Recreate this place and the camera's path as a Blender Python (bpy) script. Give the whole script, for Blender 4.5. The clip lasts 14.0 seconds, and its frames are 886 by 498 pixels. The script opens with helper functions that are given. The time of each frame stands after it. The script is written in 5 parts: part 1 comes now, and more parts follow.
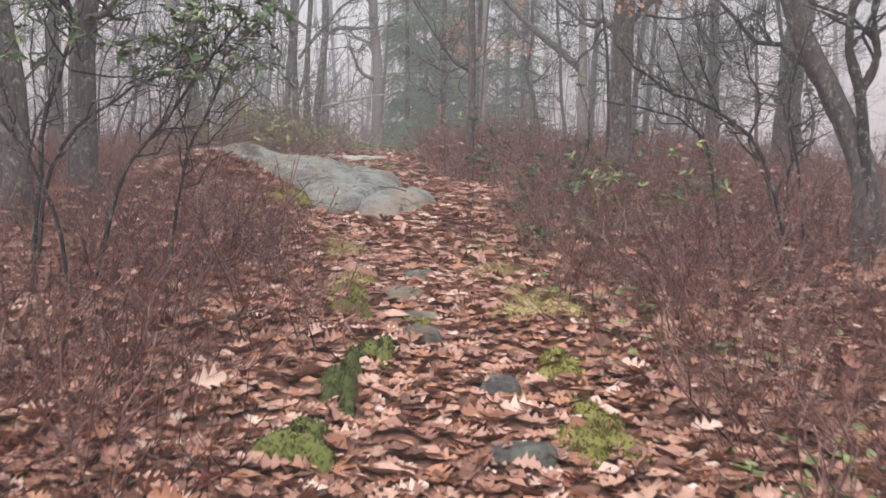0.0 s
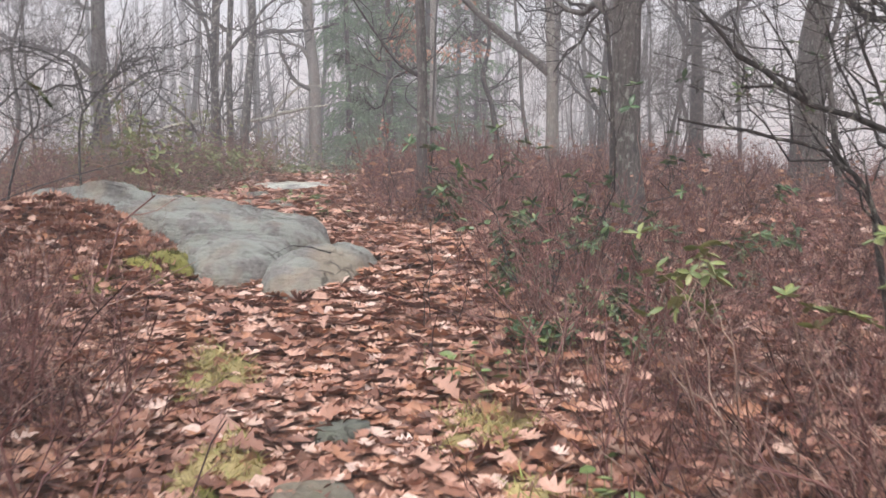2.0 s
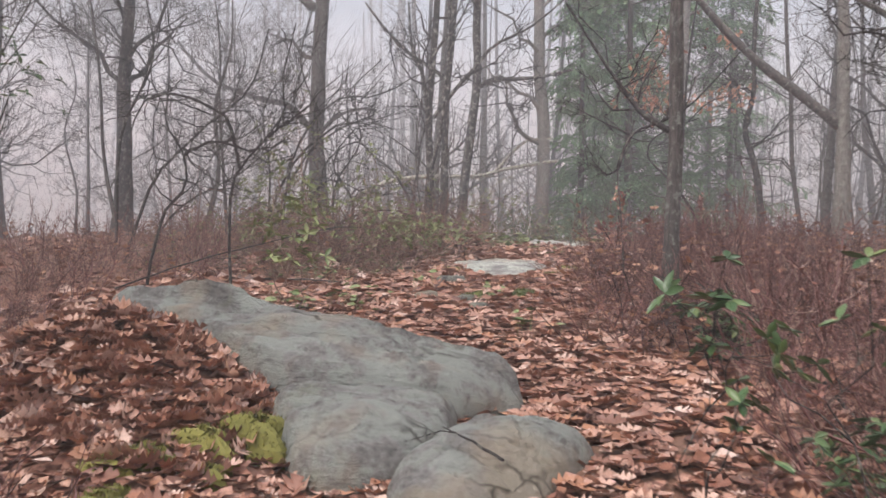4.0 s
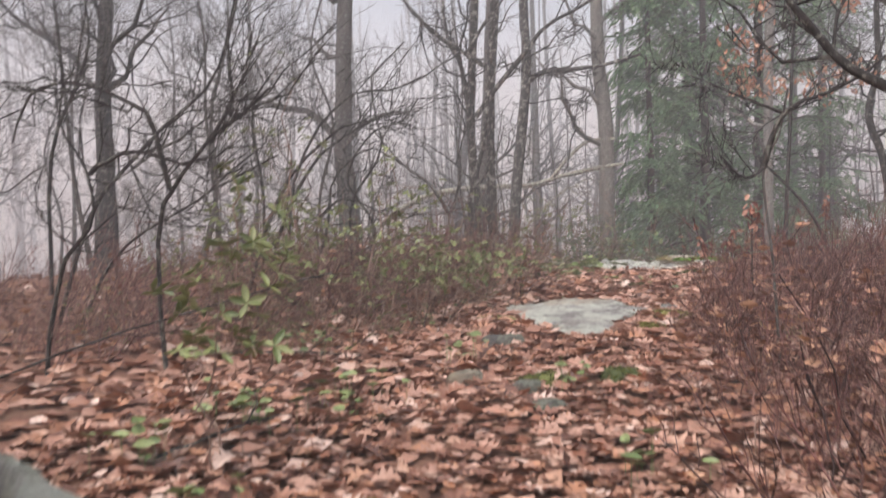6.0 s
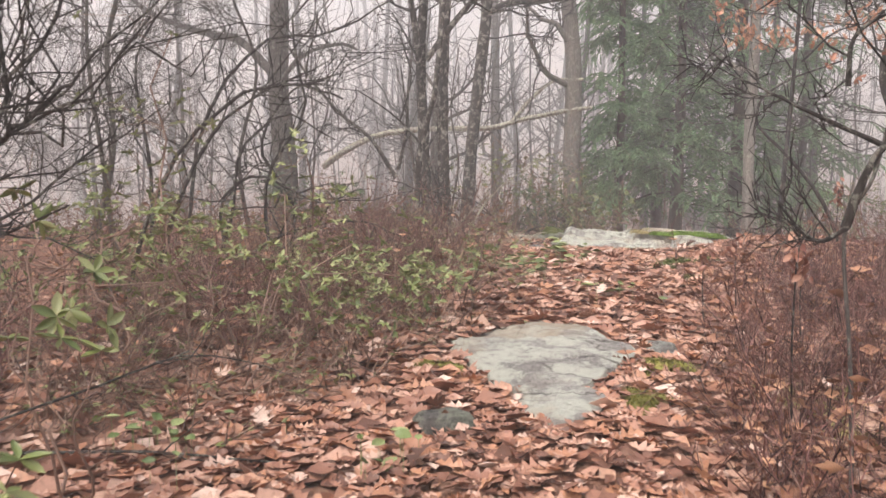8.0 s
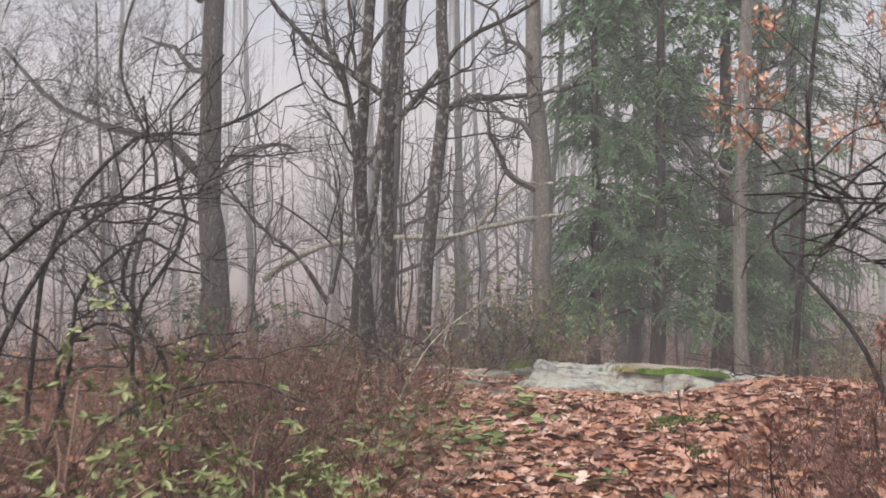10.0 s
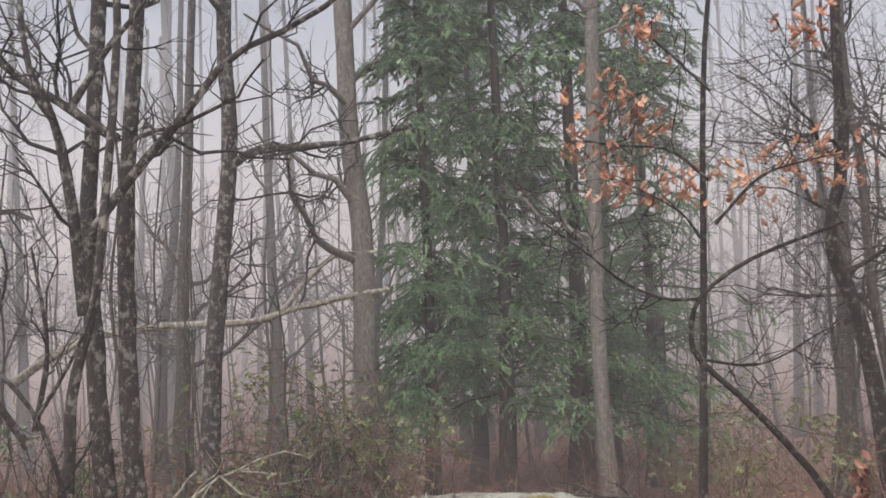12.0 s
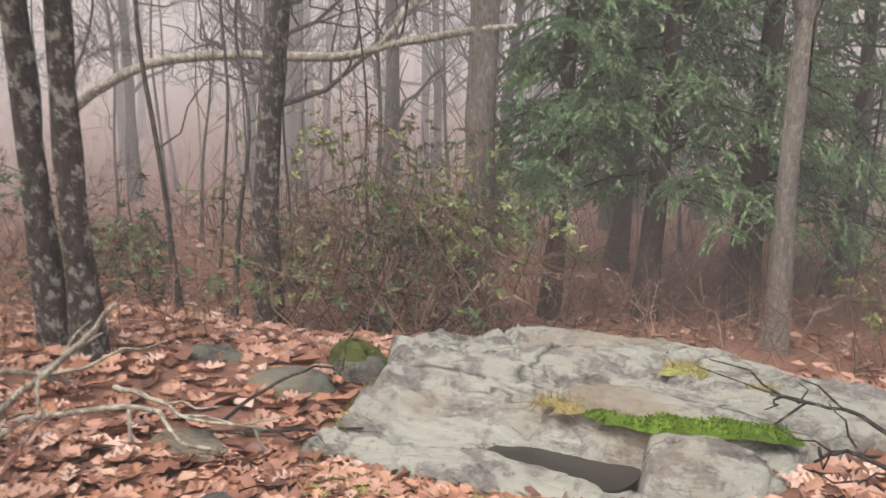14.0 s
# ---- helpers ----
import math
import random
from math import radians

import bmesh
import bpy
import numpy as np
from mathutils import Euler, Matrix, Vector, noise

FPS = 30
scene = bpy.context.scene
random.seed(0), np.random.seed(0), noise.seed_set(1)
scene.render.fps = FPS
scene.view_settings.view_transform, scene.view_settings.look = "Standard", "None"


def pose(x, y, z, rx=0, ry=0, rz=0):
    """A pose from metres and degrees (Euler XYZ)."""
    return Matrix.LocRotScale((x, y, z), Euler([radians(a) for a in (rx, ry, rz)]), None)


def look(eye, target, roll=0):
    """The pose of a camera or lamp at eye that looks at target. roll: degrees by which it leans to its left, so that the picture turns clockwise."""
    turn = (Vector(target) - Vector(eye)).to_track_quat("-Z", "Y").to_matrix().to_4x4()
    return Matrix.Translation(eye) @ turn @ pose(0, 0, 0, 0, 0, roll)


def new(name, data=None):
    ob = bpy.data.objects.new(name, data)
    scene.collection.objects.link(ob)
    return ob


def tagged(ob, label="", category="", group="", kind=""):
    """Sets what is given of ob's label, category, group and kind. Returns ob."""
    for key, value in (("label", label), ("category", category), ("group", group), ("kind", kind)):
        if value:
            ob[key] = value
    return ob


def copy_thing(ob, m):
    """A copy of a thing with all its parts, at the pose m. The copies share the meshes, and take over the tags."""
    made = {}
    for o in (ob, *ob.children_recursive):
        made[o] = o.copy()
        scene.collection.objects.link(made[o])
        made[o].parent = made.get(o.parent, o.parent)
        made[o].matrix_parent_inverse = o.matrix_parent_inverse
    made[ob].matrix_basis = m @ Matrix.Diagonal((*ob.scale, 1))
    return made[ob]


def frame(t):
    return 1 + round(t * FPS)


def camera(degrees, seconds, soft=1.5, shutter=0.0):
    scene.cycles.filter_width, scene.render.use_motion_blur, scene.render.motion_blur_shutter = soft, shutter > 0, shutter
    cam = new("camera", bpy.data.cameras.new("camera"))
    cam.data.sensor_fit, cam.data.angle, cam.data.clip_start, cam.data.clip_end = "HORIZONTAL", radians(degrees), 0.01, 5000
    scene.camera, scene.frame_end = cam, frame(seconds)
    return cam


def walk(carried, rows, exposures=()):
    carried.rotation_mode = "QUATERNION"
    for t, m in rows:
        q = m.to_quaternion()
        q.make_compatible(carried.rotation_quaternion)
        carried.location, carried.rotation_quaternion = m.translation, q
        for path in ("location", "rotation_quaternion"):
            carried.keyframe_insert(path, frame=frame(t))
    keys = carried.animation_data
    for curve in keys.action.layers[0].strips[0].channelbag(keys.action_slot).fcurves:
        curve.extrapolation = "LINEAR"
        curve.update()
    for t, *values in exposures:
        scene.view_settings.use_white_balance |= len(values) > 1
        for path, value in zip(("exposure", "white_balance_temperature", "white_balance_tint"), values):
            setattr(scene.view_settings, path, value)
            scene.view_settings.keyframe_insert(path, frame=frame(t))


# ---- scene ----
cam = camera(51.3, 14.0, soft=1.5, shutter=0.3)
PATH = [
    (0, (0.087, -0.028, 1.395), (0.029, 1.956, 1.146), 1.0),
    (0.5, (0.106, 0.668, 1.453), (0.001, 2.651, 1.22), 0.5),
    (1, (0.088, 1.387, 1.485), (-0.057, 3.369, 1.257), 0.1),
    (1.5, (0.136, 2.171, 1.516), (0.127, 4.159, 1.3), 1.0),
    (2, (0.046, 2.965, 1.553), (0.093, 4.951, 1.322), -0.2),
    (2.5, (0.048, 3.658, 1.662), (0.106, 5.646, 1.449), 0.7),
    (3, (0.045, 4.37, 1.739), (-0.145, 6.361, 1.741), 3.1),
    (3.5, (0.032, 5.059, 1.767), (-0.198, 7.042, 1.643), 2.1),
    (3.7, (0.01, 5.356, 1.783), (-0.385, 7.312, 1.658), 1.1),
    (5.8, (-0.58, 8.432, 1.784), (-1.144, 10.346, 1.646), 0.2),
    (6, (-0.664, 8.701, 1.861), (-1.227, 10.617, 1.756), -1.3),
    (6.5, (-0.922, 9.347, 1.953), (-1.309, 11.308, 2.012), 0.2),
    (7, (-0.953, 9.86, 1.964), (-1.114, 11.853, 1.94), 2.8),
    (7.5, (-0.955, 10.188, 2.275), (-1.303, 12.13, 1.947), -1.6),
    (8, (-1.022, 10.575, 2.397), (-1.49, 12.498, 2.11), 0.1),
    (8.2, (-1.014, 10.72, 2.44), (-1.482, 12.641, 2.141), 0.1),
    (10.3, (-1.264, 13.033, 2.55), (-1.648, 14.995, 2.489), -0.4),
    (10.5, (-1.297, 13.284, 2.528), (-1.536, 15.268, 2.442), 0.2),
    (11, (-1.292, 14.044, 2.565), (-1.384, 16.039, 2.459), 0.5),
    (11.5, (-1.244, 14.782, 2.683), (-1.335, 16.78, 2.661), -0.9),
    (12, (-1.206, 15.522, 2.71), (-1.282, 17.52, 2.768), -1.9),
    (12.5, (-1.117, 16.238, 2.745), (-1.534, 18.193, 2.702), -1.8),
    (13, (-1.042, 16.982, 2.835), (-1.507, 18.916, 2.629), 1.1),
    (13.5, (-1.05, 17.662, 2.738), (-1.488, 19.582, 2.39), 1.3),
    (14, (-1.076, 18.403, 2.655), (-1.477, 20.299, 2.16), 1.8),
]
walk(cam, [(t, look(eye, target, roll)) for t, eye, target, roll in PATH], exposures=[(0, 0.68, 6450, 15), (0.5, 0.9, 6400, 14), (2.0, 0.86, 6400, 14), (3.5, 0.62, 6450, 16), (6.2, 0.66, 6600, 16), (7.0, 0.32, 6700, 16), (7.5, 0.78, 6900, 16), (8.0, 0.95, 6950, 16), (10.5, 0.54, 6600, 14), (11.0, 0.55, 6600, 14), (12.0, 0.48, 6650, 15), (12.5, 0.34, 6650, 14), (13.0, 0.7, 6900, 15), (14, 0.8, 7000, 16)])

FOG, FOG_DEEP = 0.0075, 0.048

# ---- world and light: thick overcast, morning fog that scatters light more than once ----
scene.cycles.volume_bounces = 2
SUN_EL, SUN_ROT = 62.0, 200.0
world = bpy.data.worlds.new("overcast_sky")
scene.world = world
world.use_nodes = True
_nt = world.node_tree
_nt.nodes.clear()
_sky = _nt.nodes.new("ShaderNodeTexSky")
_sky.sky_type, _sky.sun_disc = "NISHITA", False
_sky.sun_elevation, _sky.sun_rotation = radians(SUN_EL), radians(SUN_ROT)
_sky.air_density, _sky.dust_density, _sky.ozone_density = 1.0, 4.0, 1.0
_hsv = _nt.nodes.new("ShaderNodeHueSaturation")
_hsv.inputs["Saturation"].default_value = 0.5
_bg = _nt.nodes.new("ShaderNodeBackground")
_bg.inputs["Strength"].default_value = 0.125
_wo = _nt.nodes.new("ShaderNodeOutputWorld")
_nt.links.new(_sky.outputs[0], _hsv.inputs["Color"])
_nt.links.new(_hsv.outputs[0], _bg.inputs["Color"])
_nt.links.new(_bg.outputs[0], _wo.inputs["Surface"])

sun_data = bpy.data.lights.new("sun", "SUN")
sun_data.energy, sun_data.angle, sun_data.color = 1.5, radians(40), (1.0, 0.97, 0.93)
sun = new("sun", sun_data)
sun.matrix_world = look((0, 0, 30), (6, 14, 0))


# ---- materials ----
def mat(name, rough=0.8, metal=0.0):
    m = bpy.data.materials.new(name)
    m.use_nodes = True
    nt = m.node_tree
    b = nt.nodes["Principled BSDF"]
    b.inputs["Roughness"].default_value = rough
    b.inputs["Metallic"].default_value = metal
    return m, nt, b


def node(nt, kind, **inputs):
    n = nt.nodes.new(kind)
    for k, v in inputs.items():
        n.inputs[k.replace("_", " ")].default_value = v
    return n


def ramp(nt, src, stops):
    r = nt.nodes.new("ShaderNodeValToRGB")
    e = r.color_ramp.elements
    while len(e) < len(stops):
        e.new(0.5)
    for el, (p, c) in zip(e, stops):
        el.position, el.color = p, (*c, 1)
    nt.links.new(src, r.inputs[0])
    return r.outputs[0]


def coords(nt, scale=(1, 1, 1)):
    t = nt.nodes.new("ShaderNodeTexCoord")
    mp = nt.nodes.new("ShaderNodeMapping")
    mp.inputs["Scale"].default_value = scale
    nt.links.new(t.outputs["Object"], mp.inputs["Vector"])
    return mp.outputs[0]


def noise_tex(nt, vec, scale, detail=6.0, rough=0.6, dist=0.0):
    n = node(nt, "ShaderNodeTexNoise", Scale=scale, Detail=detail, Roughness=rough, Distortion=dist)
    nt.links.new(vec, n.inputs["Vector"])
    return n.outputs["Fac"]


def mix(nt, fac, a, b, mode="MIX"):
    m = nt.nodes.new("ShaderNodeMix")
    m.data_type, m.blend_type = "RGBA", mode
    if isinstance(fac, float):
        m.inputs[0].default_value = fac
    else:
        nt.links.new(fac, m.inputs[0])
    for v, i in ((a, 6), (b, 7)):
        if isinstance(v, tuple):
            m.inputs[i].default_value = (*v, 1)
        else:
            nt.links.new(v, m.inputs[i])
    return m.outputs[2]


def bump(nt, b, height, strength=0.5, distance=0.02):
    n = node(nt, "ShaderNodeBump", Strength=strength, Distance=distance)
    nt.links.new(height, n.inputs["Height"])
    nt.links.new(n.outputs[0], b.inputs["Normal"])


def island(nt, per_object=False):
    if per_object:
        return nt.nodes.new("ShaderNodeObjectInfo").outputs["Random"]
    return nt.nodes.new("ShaderNodeNewGeometry").outputs["Random Per Island"]


def leaf_mat(name, stops, rough=0.55, translucent=0.0, per_object=False, spots=(0.10, 0.055, 0.03)):
    m, nt, b = mat(name, rough)
    v = coords(nt)
    base = ramp(nt, island(nt, per_object), stops)
    n = noise_tex(nt, v, 38.0, 5.0)
    col = mix(nt, ramp(nt, n, [(0.52, (0, 0, 0)), (0.75, (0.55, 0.55, 0.55))]), base, spots)
    nt.links.new(col, b.inputs["Base Color"])
    bump(nt, b, noise_tex(nt, v, 90.0, 3.0), 0.35, 0.004)
    return m


def bark_mat(name, dark, light, lichen, amount=0.5, vertical=5.0, blotch=19.0):
    m, nt, b = mat(name, 0.9)
    v = coords(nt, (1, 1, 1.0 / vertical))
    f = noise_tex(nt, v, 42.0, 8.0, 0.65, 0.6)
    base = ramp(nt, f, [(0.32, dark), (0.62, light)])
    patch = noise_tex(nt, coords(nt, (1, 1, 0.8)), blotch, 8.0, 0.75)
    k = ramp(nt, patch, [(0.60 - 0.12 * amount, (0, 0, 0)), (0.66 - 0.10 * amount, (0.8, 0.8, 0.8))])
    col = mix(nt, k, base, lichen)
    nt.links.new(col, b.inputs["Base Color"])
    bump(nt, b, f, 0.9, 0.02)
    return m


def rock_mat(name, tone=1.0, green=0.3, lichen=(0.54, 0.58, 0.50)):
    m, nt, b = mat(name, 0.85)
    v = coords(nt)
    big = noise_tex(nt, v, 1.7, 8.0, 0.65, 0.1)
    fine = noise_tex(nt, v, 34.0, 8.0, 0.7)
    base = ramp(nt, big, [(0.3, (0.16 * tone, 0.155 * tone, 0.145 * tone)), (0.5, (0.27 * tone, 0.265 * tone, 0.245 * tone)),
                          (0.72, (0.37 * tone, 0.37 * tone, 0.35 * tone))])
    base = mix(nt, 0.75, base, ramp(nt, fine, [(0.33, (0.28, 0.28, 0.28)), (0.62, (1.0, 1.0, 1.0))]), "MULTIPLY")
    lich = noise_tex(nt, v, 3.4, 12.0, 0.78, 0.0)
    base = mix(nt, ramp(nt, lich, [(0.46, (0, 0, 0)), (0.52, (0.8, 0.8, 0.8))]), base, lichen)
    dark = noise_tex(nt, coords(nt, (1.0, 1.6, 3.0)), 4.0, 10.0, 0.8, 0.25)
    base = mix(nt, ramp(nt, dark, [(0.34, (0.8, 0.8, 0.8)), (0.43, (0, 0, 0))]), base, (0.055, 0.05, 0.045))
    base = mix(nt, ramp(nt, noise_tex(nt, v, 1.1, 4.0), [(0.5, (0, 0, 0)), (0.62, (0.65, 0.65, 0.65))]), base, (0.38, 0.31, 0.22))
    moss = noise_tex(nt, v, 2.6, 8.0, 0.75, 0.1)
    base = mix(nt, ramp(nt, moss, [(0.62 - 0.1 * green, (0, 0, 0)), (0.74, (green, green, green))]), base, (0.13, 0.16, 0.06))
    lay = noise_tex(nt, coords(nt, (1.0, 2.4, 5.0)), 7.0, 9.0, 0.7, 0.7)
    base = mix(nt, 0.6, base, ramp(nt, lay, [(0.33, (0.3, 0.29, 0.28)), (0.43, (1, 1, 1)), (0.7, (1, 1, 1))]), "MULTIPLY")
    crack = nt.nodes.new("ShaderNodeTexVoronoi")
    crack.feature = "DISTANCE_TO_EDGE"
    crack.inputs["Scale"].default_value = 1.5
    warp = mix(nt, 0.3, coords(nt, (0.6, 1.9, 0.6)), nt.nodes.new("ShaderNodeTexNoise").outputs["Color"])
    nt.links.new(warp, crack.inputs["Vector"])
    seam = ramp(nt, crack.outputs["Distance"], [(0.0, (0.15, 0.14, 0.13)), (0.010, (0.5, 0.49, 0.47)), (0.028, (1, 1, 1))])
    broken = ramp(nt, noise_tex(nt, v, 1.9, 5.0), [(0.44, (0, 0, 0)), (0.58, (0.9, 0.9, 0.9))])
    base = mix(nt, broken, base, mix(nt, 1.0, base, seam, "MULTIPLY"))
    nt.links.new(base, b.inputs["Base Color"])
    h = mix(nt, 0.5, lay, fine)
    bump(nt, b, h, 1.0, 0.06)
    return m


LITTER = [(0.0, (0.11, 0.052, 0.037)), (0.18, (0.23, 0.108, 0.072)), (0.34, (0.40, 0.205, 0.14)), (0.5, (0.53, 0.33, 0.25)),
          (0.64, (0.24, 0.10, 0.062)), (0.8, (0.45, 0.225, 0.13)), (1.0, (0.67, 0.51, 0.43))]
M_litter = leaf_mat("fallen_leaf", LITTER, 0.5)
M_litter_piece = leaf_mat("fallen_leaf_piece", LITTER, 0.5, per_object=True)
M_orange = leaf_mat("withered_oak_leaf", [(0.0, (0.40, 0.17, 0.09)), (0.5, (0.60, 0.31, 0.19)), (1.0, (0.66, 0.42, 0.29))], 0.6)
M_redleaf = leaf_mat("shrub_leaf", [(0.0, (0.16, 0.06, 0.045)), (0.5, (0.31, 0.135, 0.095)), (1.0, (0.46, 0.26, 0.18))], 0.6)
M_brown = leaf_mat("withered_scrub_leaf", [(0.0, (0.17, 0.075, 0.045)), (0.5, (0.37, 0.18, 0.105)), (1.0, (0.52, 0.30, 0.18))], 0.6)
M_laurel = leaf_mat("laurel_leaf", [(0.0, (0.035, 0.075, 0.03)), (0.5, (0.07, 0.13, 0.05)), (0.8, (0.11, 0.17, 0.06)), (1.0, (0.18, 0.22, 0.08))], 0.32,
                    spots=(0.08, 0.10, 0.03))
M_yellow = leaf_mat("yellow_green_leaf", [(0.0, (0.09, 0.13, 0.04)), (0.5, (0.19, 0.23, 0.07)), (1.0, (0.30, 0.32, 0.15))], 0.4, spots=(0.2, 0.2, 0.05))
M_herb = leaf_mat("herb_leaf", [(0.0, (0.09, 0.14, 0.045)), (0.5, (0.18, 0.24, 0.08)), (1.0, (0.29, 0.34, 0.15))], 0.45, spots=(0.12, 0.18, 0.06))
M_needle = leaf_mat("hemlock_needles", [(0.0, (0.09, 0.18, 0.09)), (0.5, (0.17, 0.31, 0.15)), (1.0, (0.29, 0.44, 0.22))], 0.6, spots=(0.03, 0.05, 0.03))
M_twig = leaf_mat("shrub_twig", [(0.0, (0.02, 0.010, 0.009)), (0.3, (0.09, 0.038, 0.034)), (0.55, (0.19, 0.09, 0.08)), (0.8, (0.32, 0.16, 0.14)), (1.0, (0.40, 0.29, 0.23))], 0.7)
M_scrub = leaf_mat("scrub_twig", [(0.0, (0.06, 0.035, 0.028)), (0.5, (0.21, 0.13, 0.10)), (1.0, (0.40, 0.29, 0.22))], 0.8)
M_grass = leaf_mat("dry_grass", [(0.0, (0.25, 0.21, 0.08)), (0.6, (0.42, 0.34, 0.15)), (1.0, (0.30, 0.34, 0.10))], 0.7)
M_moss = leaf_mat("moss", [(0.0, (0.03, 0.042, 0.012)), (0.5, (0.07, 0.092, 0.02)), (1.0, (0.15, 0.165, 0.04))], 0.9, spots=(0.05, 0.07, 0.02))
M_moss_wet = leaf_mat("wet_moss", [(0.0, (0.05, 0.10, 0.012)), (0.5, (0.12, 0.23, 0.02)), (1.0, (0.22, 0.34, 0.045))], 0.9, spots=(0.08, 0.14, 0.02))
M_moss_y = leaf_mat("yellow_moss", [(0.0, (0.06, 0.06, 0.014)), (0.5, (0.14, 0.14, 0.028)), (1.0, (0.25, 0.235, 0.06))], 0.9, spots=(0.12, 0.13, 0.02))
M_bark = bark_mat("oak_bark", (0.035, 0.03, 0.027), (0.125, 0.11, 0.098), (0.27, 0.29, 0.25), 0.5)
M_bark_dark = bark_mat("wet_dark_bark", (0.010, 0.009, 0.008), (0.05, 0.042, 0.038), (0.26, 0.26, 0.22), 0.55, 3.0)
M_bark_pale = bark_mat("pale_bark", (0.10, 0.09, 0.08), (0.25, 0.23, 0.205), (0.33, 0.34, 0.28), 0.6)
M_bark_fleck = bark_mat("flecked_bark", (0.012, 0.011, 0.010), (0.075, 0.065, 0.058), (0.40, 0.39, 0.34), 0.7, 2.2, 13.0)
M_bark_hem = bark_mat("hemlock_bark", (0.035, 0.028, 0.025), (0.11, 0.085, 0.07), (0.16, 0.18, 0.12), 0.3)
M_deadwood = bark_mat("lichened_deadwood", (0.14, 0.12, 0.10), (0.34, 0.31, 0.26), (0.56, 0.58, 0.46), 1.0, 3.0)
M_rock = rock_mat("gneiss", 1.5, 0.35)
M_rock_grey = rock_mat("mossy_gneiss", 1.05, 0.5, (0.32, 0.35, 0.31))
M_rock_wet = rock_mat("wet_stone", 0.5, 0.6, (0.2, 0.22, 0.17))

M_ground, _g, _b = mat("forest_soil", 0.95)
_v = coords(_g)
_c = ramp(_g, noise_tex(_g, _v, 14.0, 9.0, 0.75), [(0.3, (0.17, 0.085, 0.06)), (0.5, (0.32, 0.16, 0.11)), (0.7, (0.46, 0.26, 0.18))])
_c = mix(_g, ramp(_g, noise_tex(_g, _v, 0.5, 5.0), [(0.55, (0, 0, 0)), (0.75, (0.35, 0.35, 0.35))]), _c, (0.09, 0.10, 0.04))
_g.links.new(_c, _b.inputs["Base Color"])
bump(_g, _b, noise_tex(_g, _v, 26.0, 8.0, 0.7), 1.0, 0.05)

M_water, _g, _b = mat("rain_water", 0.02)
_b.inputs["Base Color"].default_value = (0.05, 0.047, 0.042, 1)
_b.inputs["IOR"].default_value = 1.33


def fog_mat(name, density):
    m = bpy.data.materials.new(name)
    m.use_nodes = True
    g = m.node_tree
    g.nodes.clear()
    sc = node(g, "ShaderNodeVolumeScatter", Density=density, Anisotropy=0.0)
    sc.inputs["Color"].default_value = (0.93, 0.965, 1.0, 1)
    o = g.nodes.new("ShaderNodeOutputMaterial")
    g.links.new(sc.outputs[0], o.inputs["Volume"])
    return m


# ---- mesh builders ----
rng = np.random.default_rng(7)


def unit(v):
    return v / np.maximum(np.linalg.norm(v, axis=-1, keepdims=True), 1e-9)


def mesh_of(name, verts, faces, material, smooth=True):
    """verts (n, 3); faces: arrays of (m, 3) or (m, 4) corners."""
    me = bpy.data.meshes.new(name)
    faces = [np.asarray(f) for f in (faces if isinstance(faces, list) else [faces]) if len(f)]
    corners = np.concatenate([f.ravel() for f in faces]).astype(np.int32)
    sizes = np.concatenate([np.full(len(f), f.shape[1]) for f in faces]).astype(np.int32)
    me.vertices.add(len(verts))
    me.vertices.foreach_set("co", np.asarray(verts, np.float32).ravel())
    me.loops.add(len(corners))
    me.loops.foreach_set("vertex_index", corners)
    me.polygons.add(len(sizes))
    me.polygons.foreach_set("loop_start", np.concatenate([[0], np.cumsum(sizes)[:-1]]).astype(np.int32))
    me.polygons.foreach_set("use_smooth", np.full(len(sizes), smooth))
    me.update(calc_edges=True)
    me.validate()
    me.materials.append(material)
    return me


def part(name, me, parent=None, label="", kind="", at=None):
    ob = new(name, me)
    if parent is not None:
        ob.parent = parent
    if at is not None:
        ob.matrix_basis = at
    return tagged(ob, label=label, kind=kind)


def thing(name, at, label, category, group="", kind=""):
    return tagged(_placed(new(name), at), label, category, group, kind)


def _placed(ob, at):
    ob.matrix_basis = Matrix.Translation(at)
    return ob


def tubes(P, R, sides=3):
    """Many tubes at once: P (n, k, 3) centre lines, R (n, k) radii. Returns verts, quads and end caps."""
    P, R = np.asarray(P, float), np.asarray(R, float)
    n, k, _ = P.shape
    T = unit(np.gradient(P, axis=1))
    ref = np.where(np.abs(T[:, :1, 2:3]) > 0.9, np.array([[[1.0, 0, 0]]]), np.array([[[0, 0, 1.0]]]))
    A = unit(np.cross(T, np.broadcast_to(ref, T.shape)))
    B = np.cross(T, A)
    th = np.linspace(0, 2 * np.pi, sides, endpoint=False)
    V = P[:, :, None] + R[:, :, None, None] * (A[:, :, None] * np.cos(th)[:, None] + B[:, :, None] * np.sin(th)[:, None])
    idx = np.arange(n * k * sides).reshape(n, k, sides)
    a, b = idx[:, :-1], idx[:, 1:]
    Q = np.stack([a, np.roll(a, -1, 2), np.roll(b, -1, 2), b], -1).reshape(-1, 4)
    cap = idx[:, -1][:, ::-1] if sides in (3, 4) else np.zeros((0, 3), int)
    return V.reshape(-1, 3), Q, cap


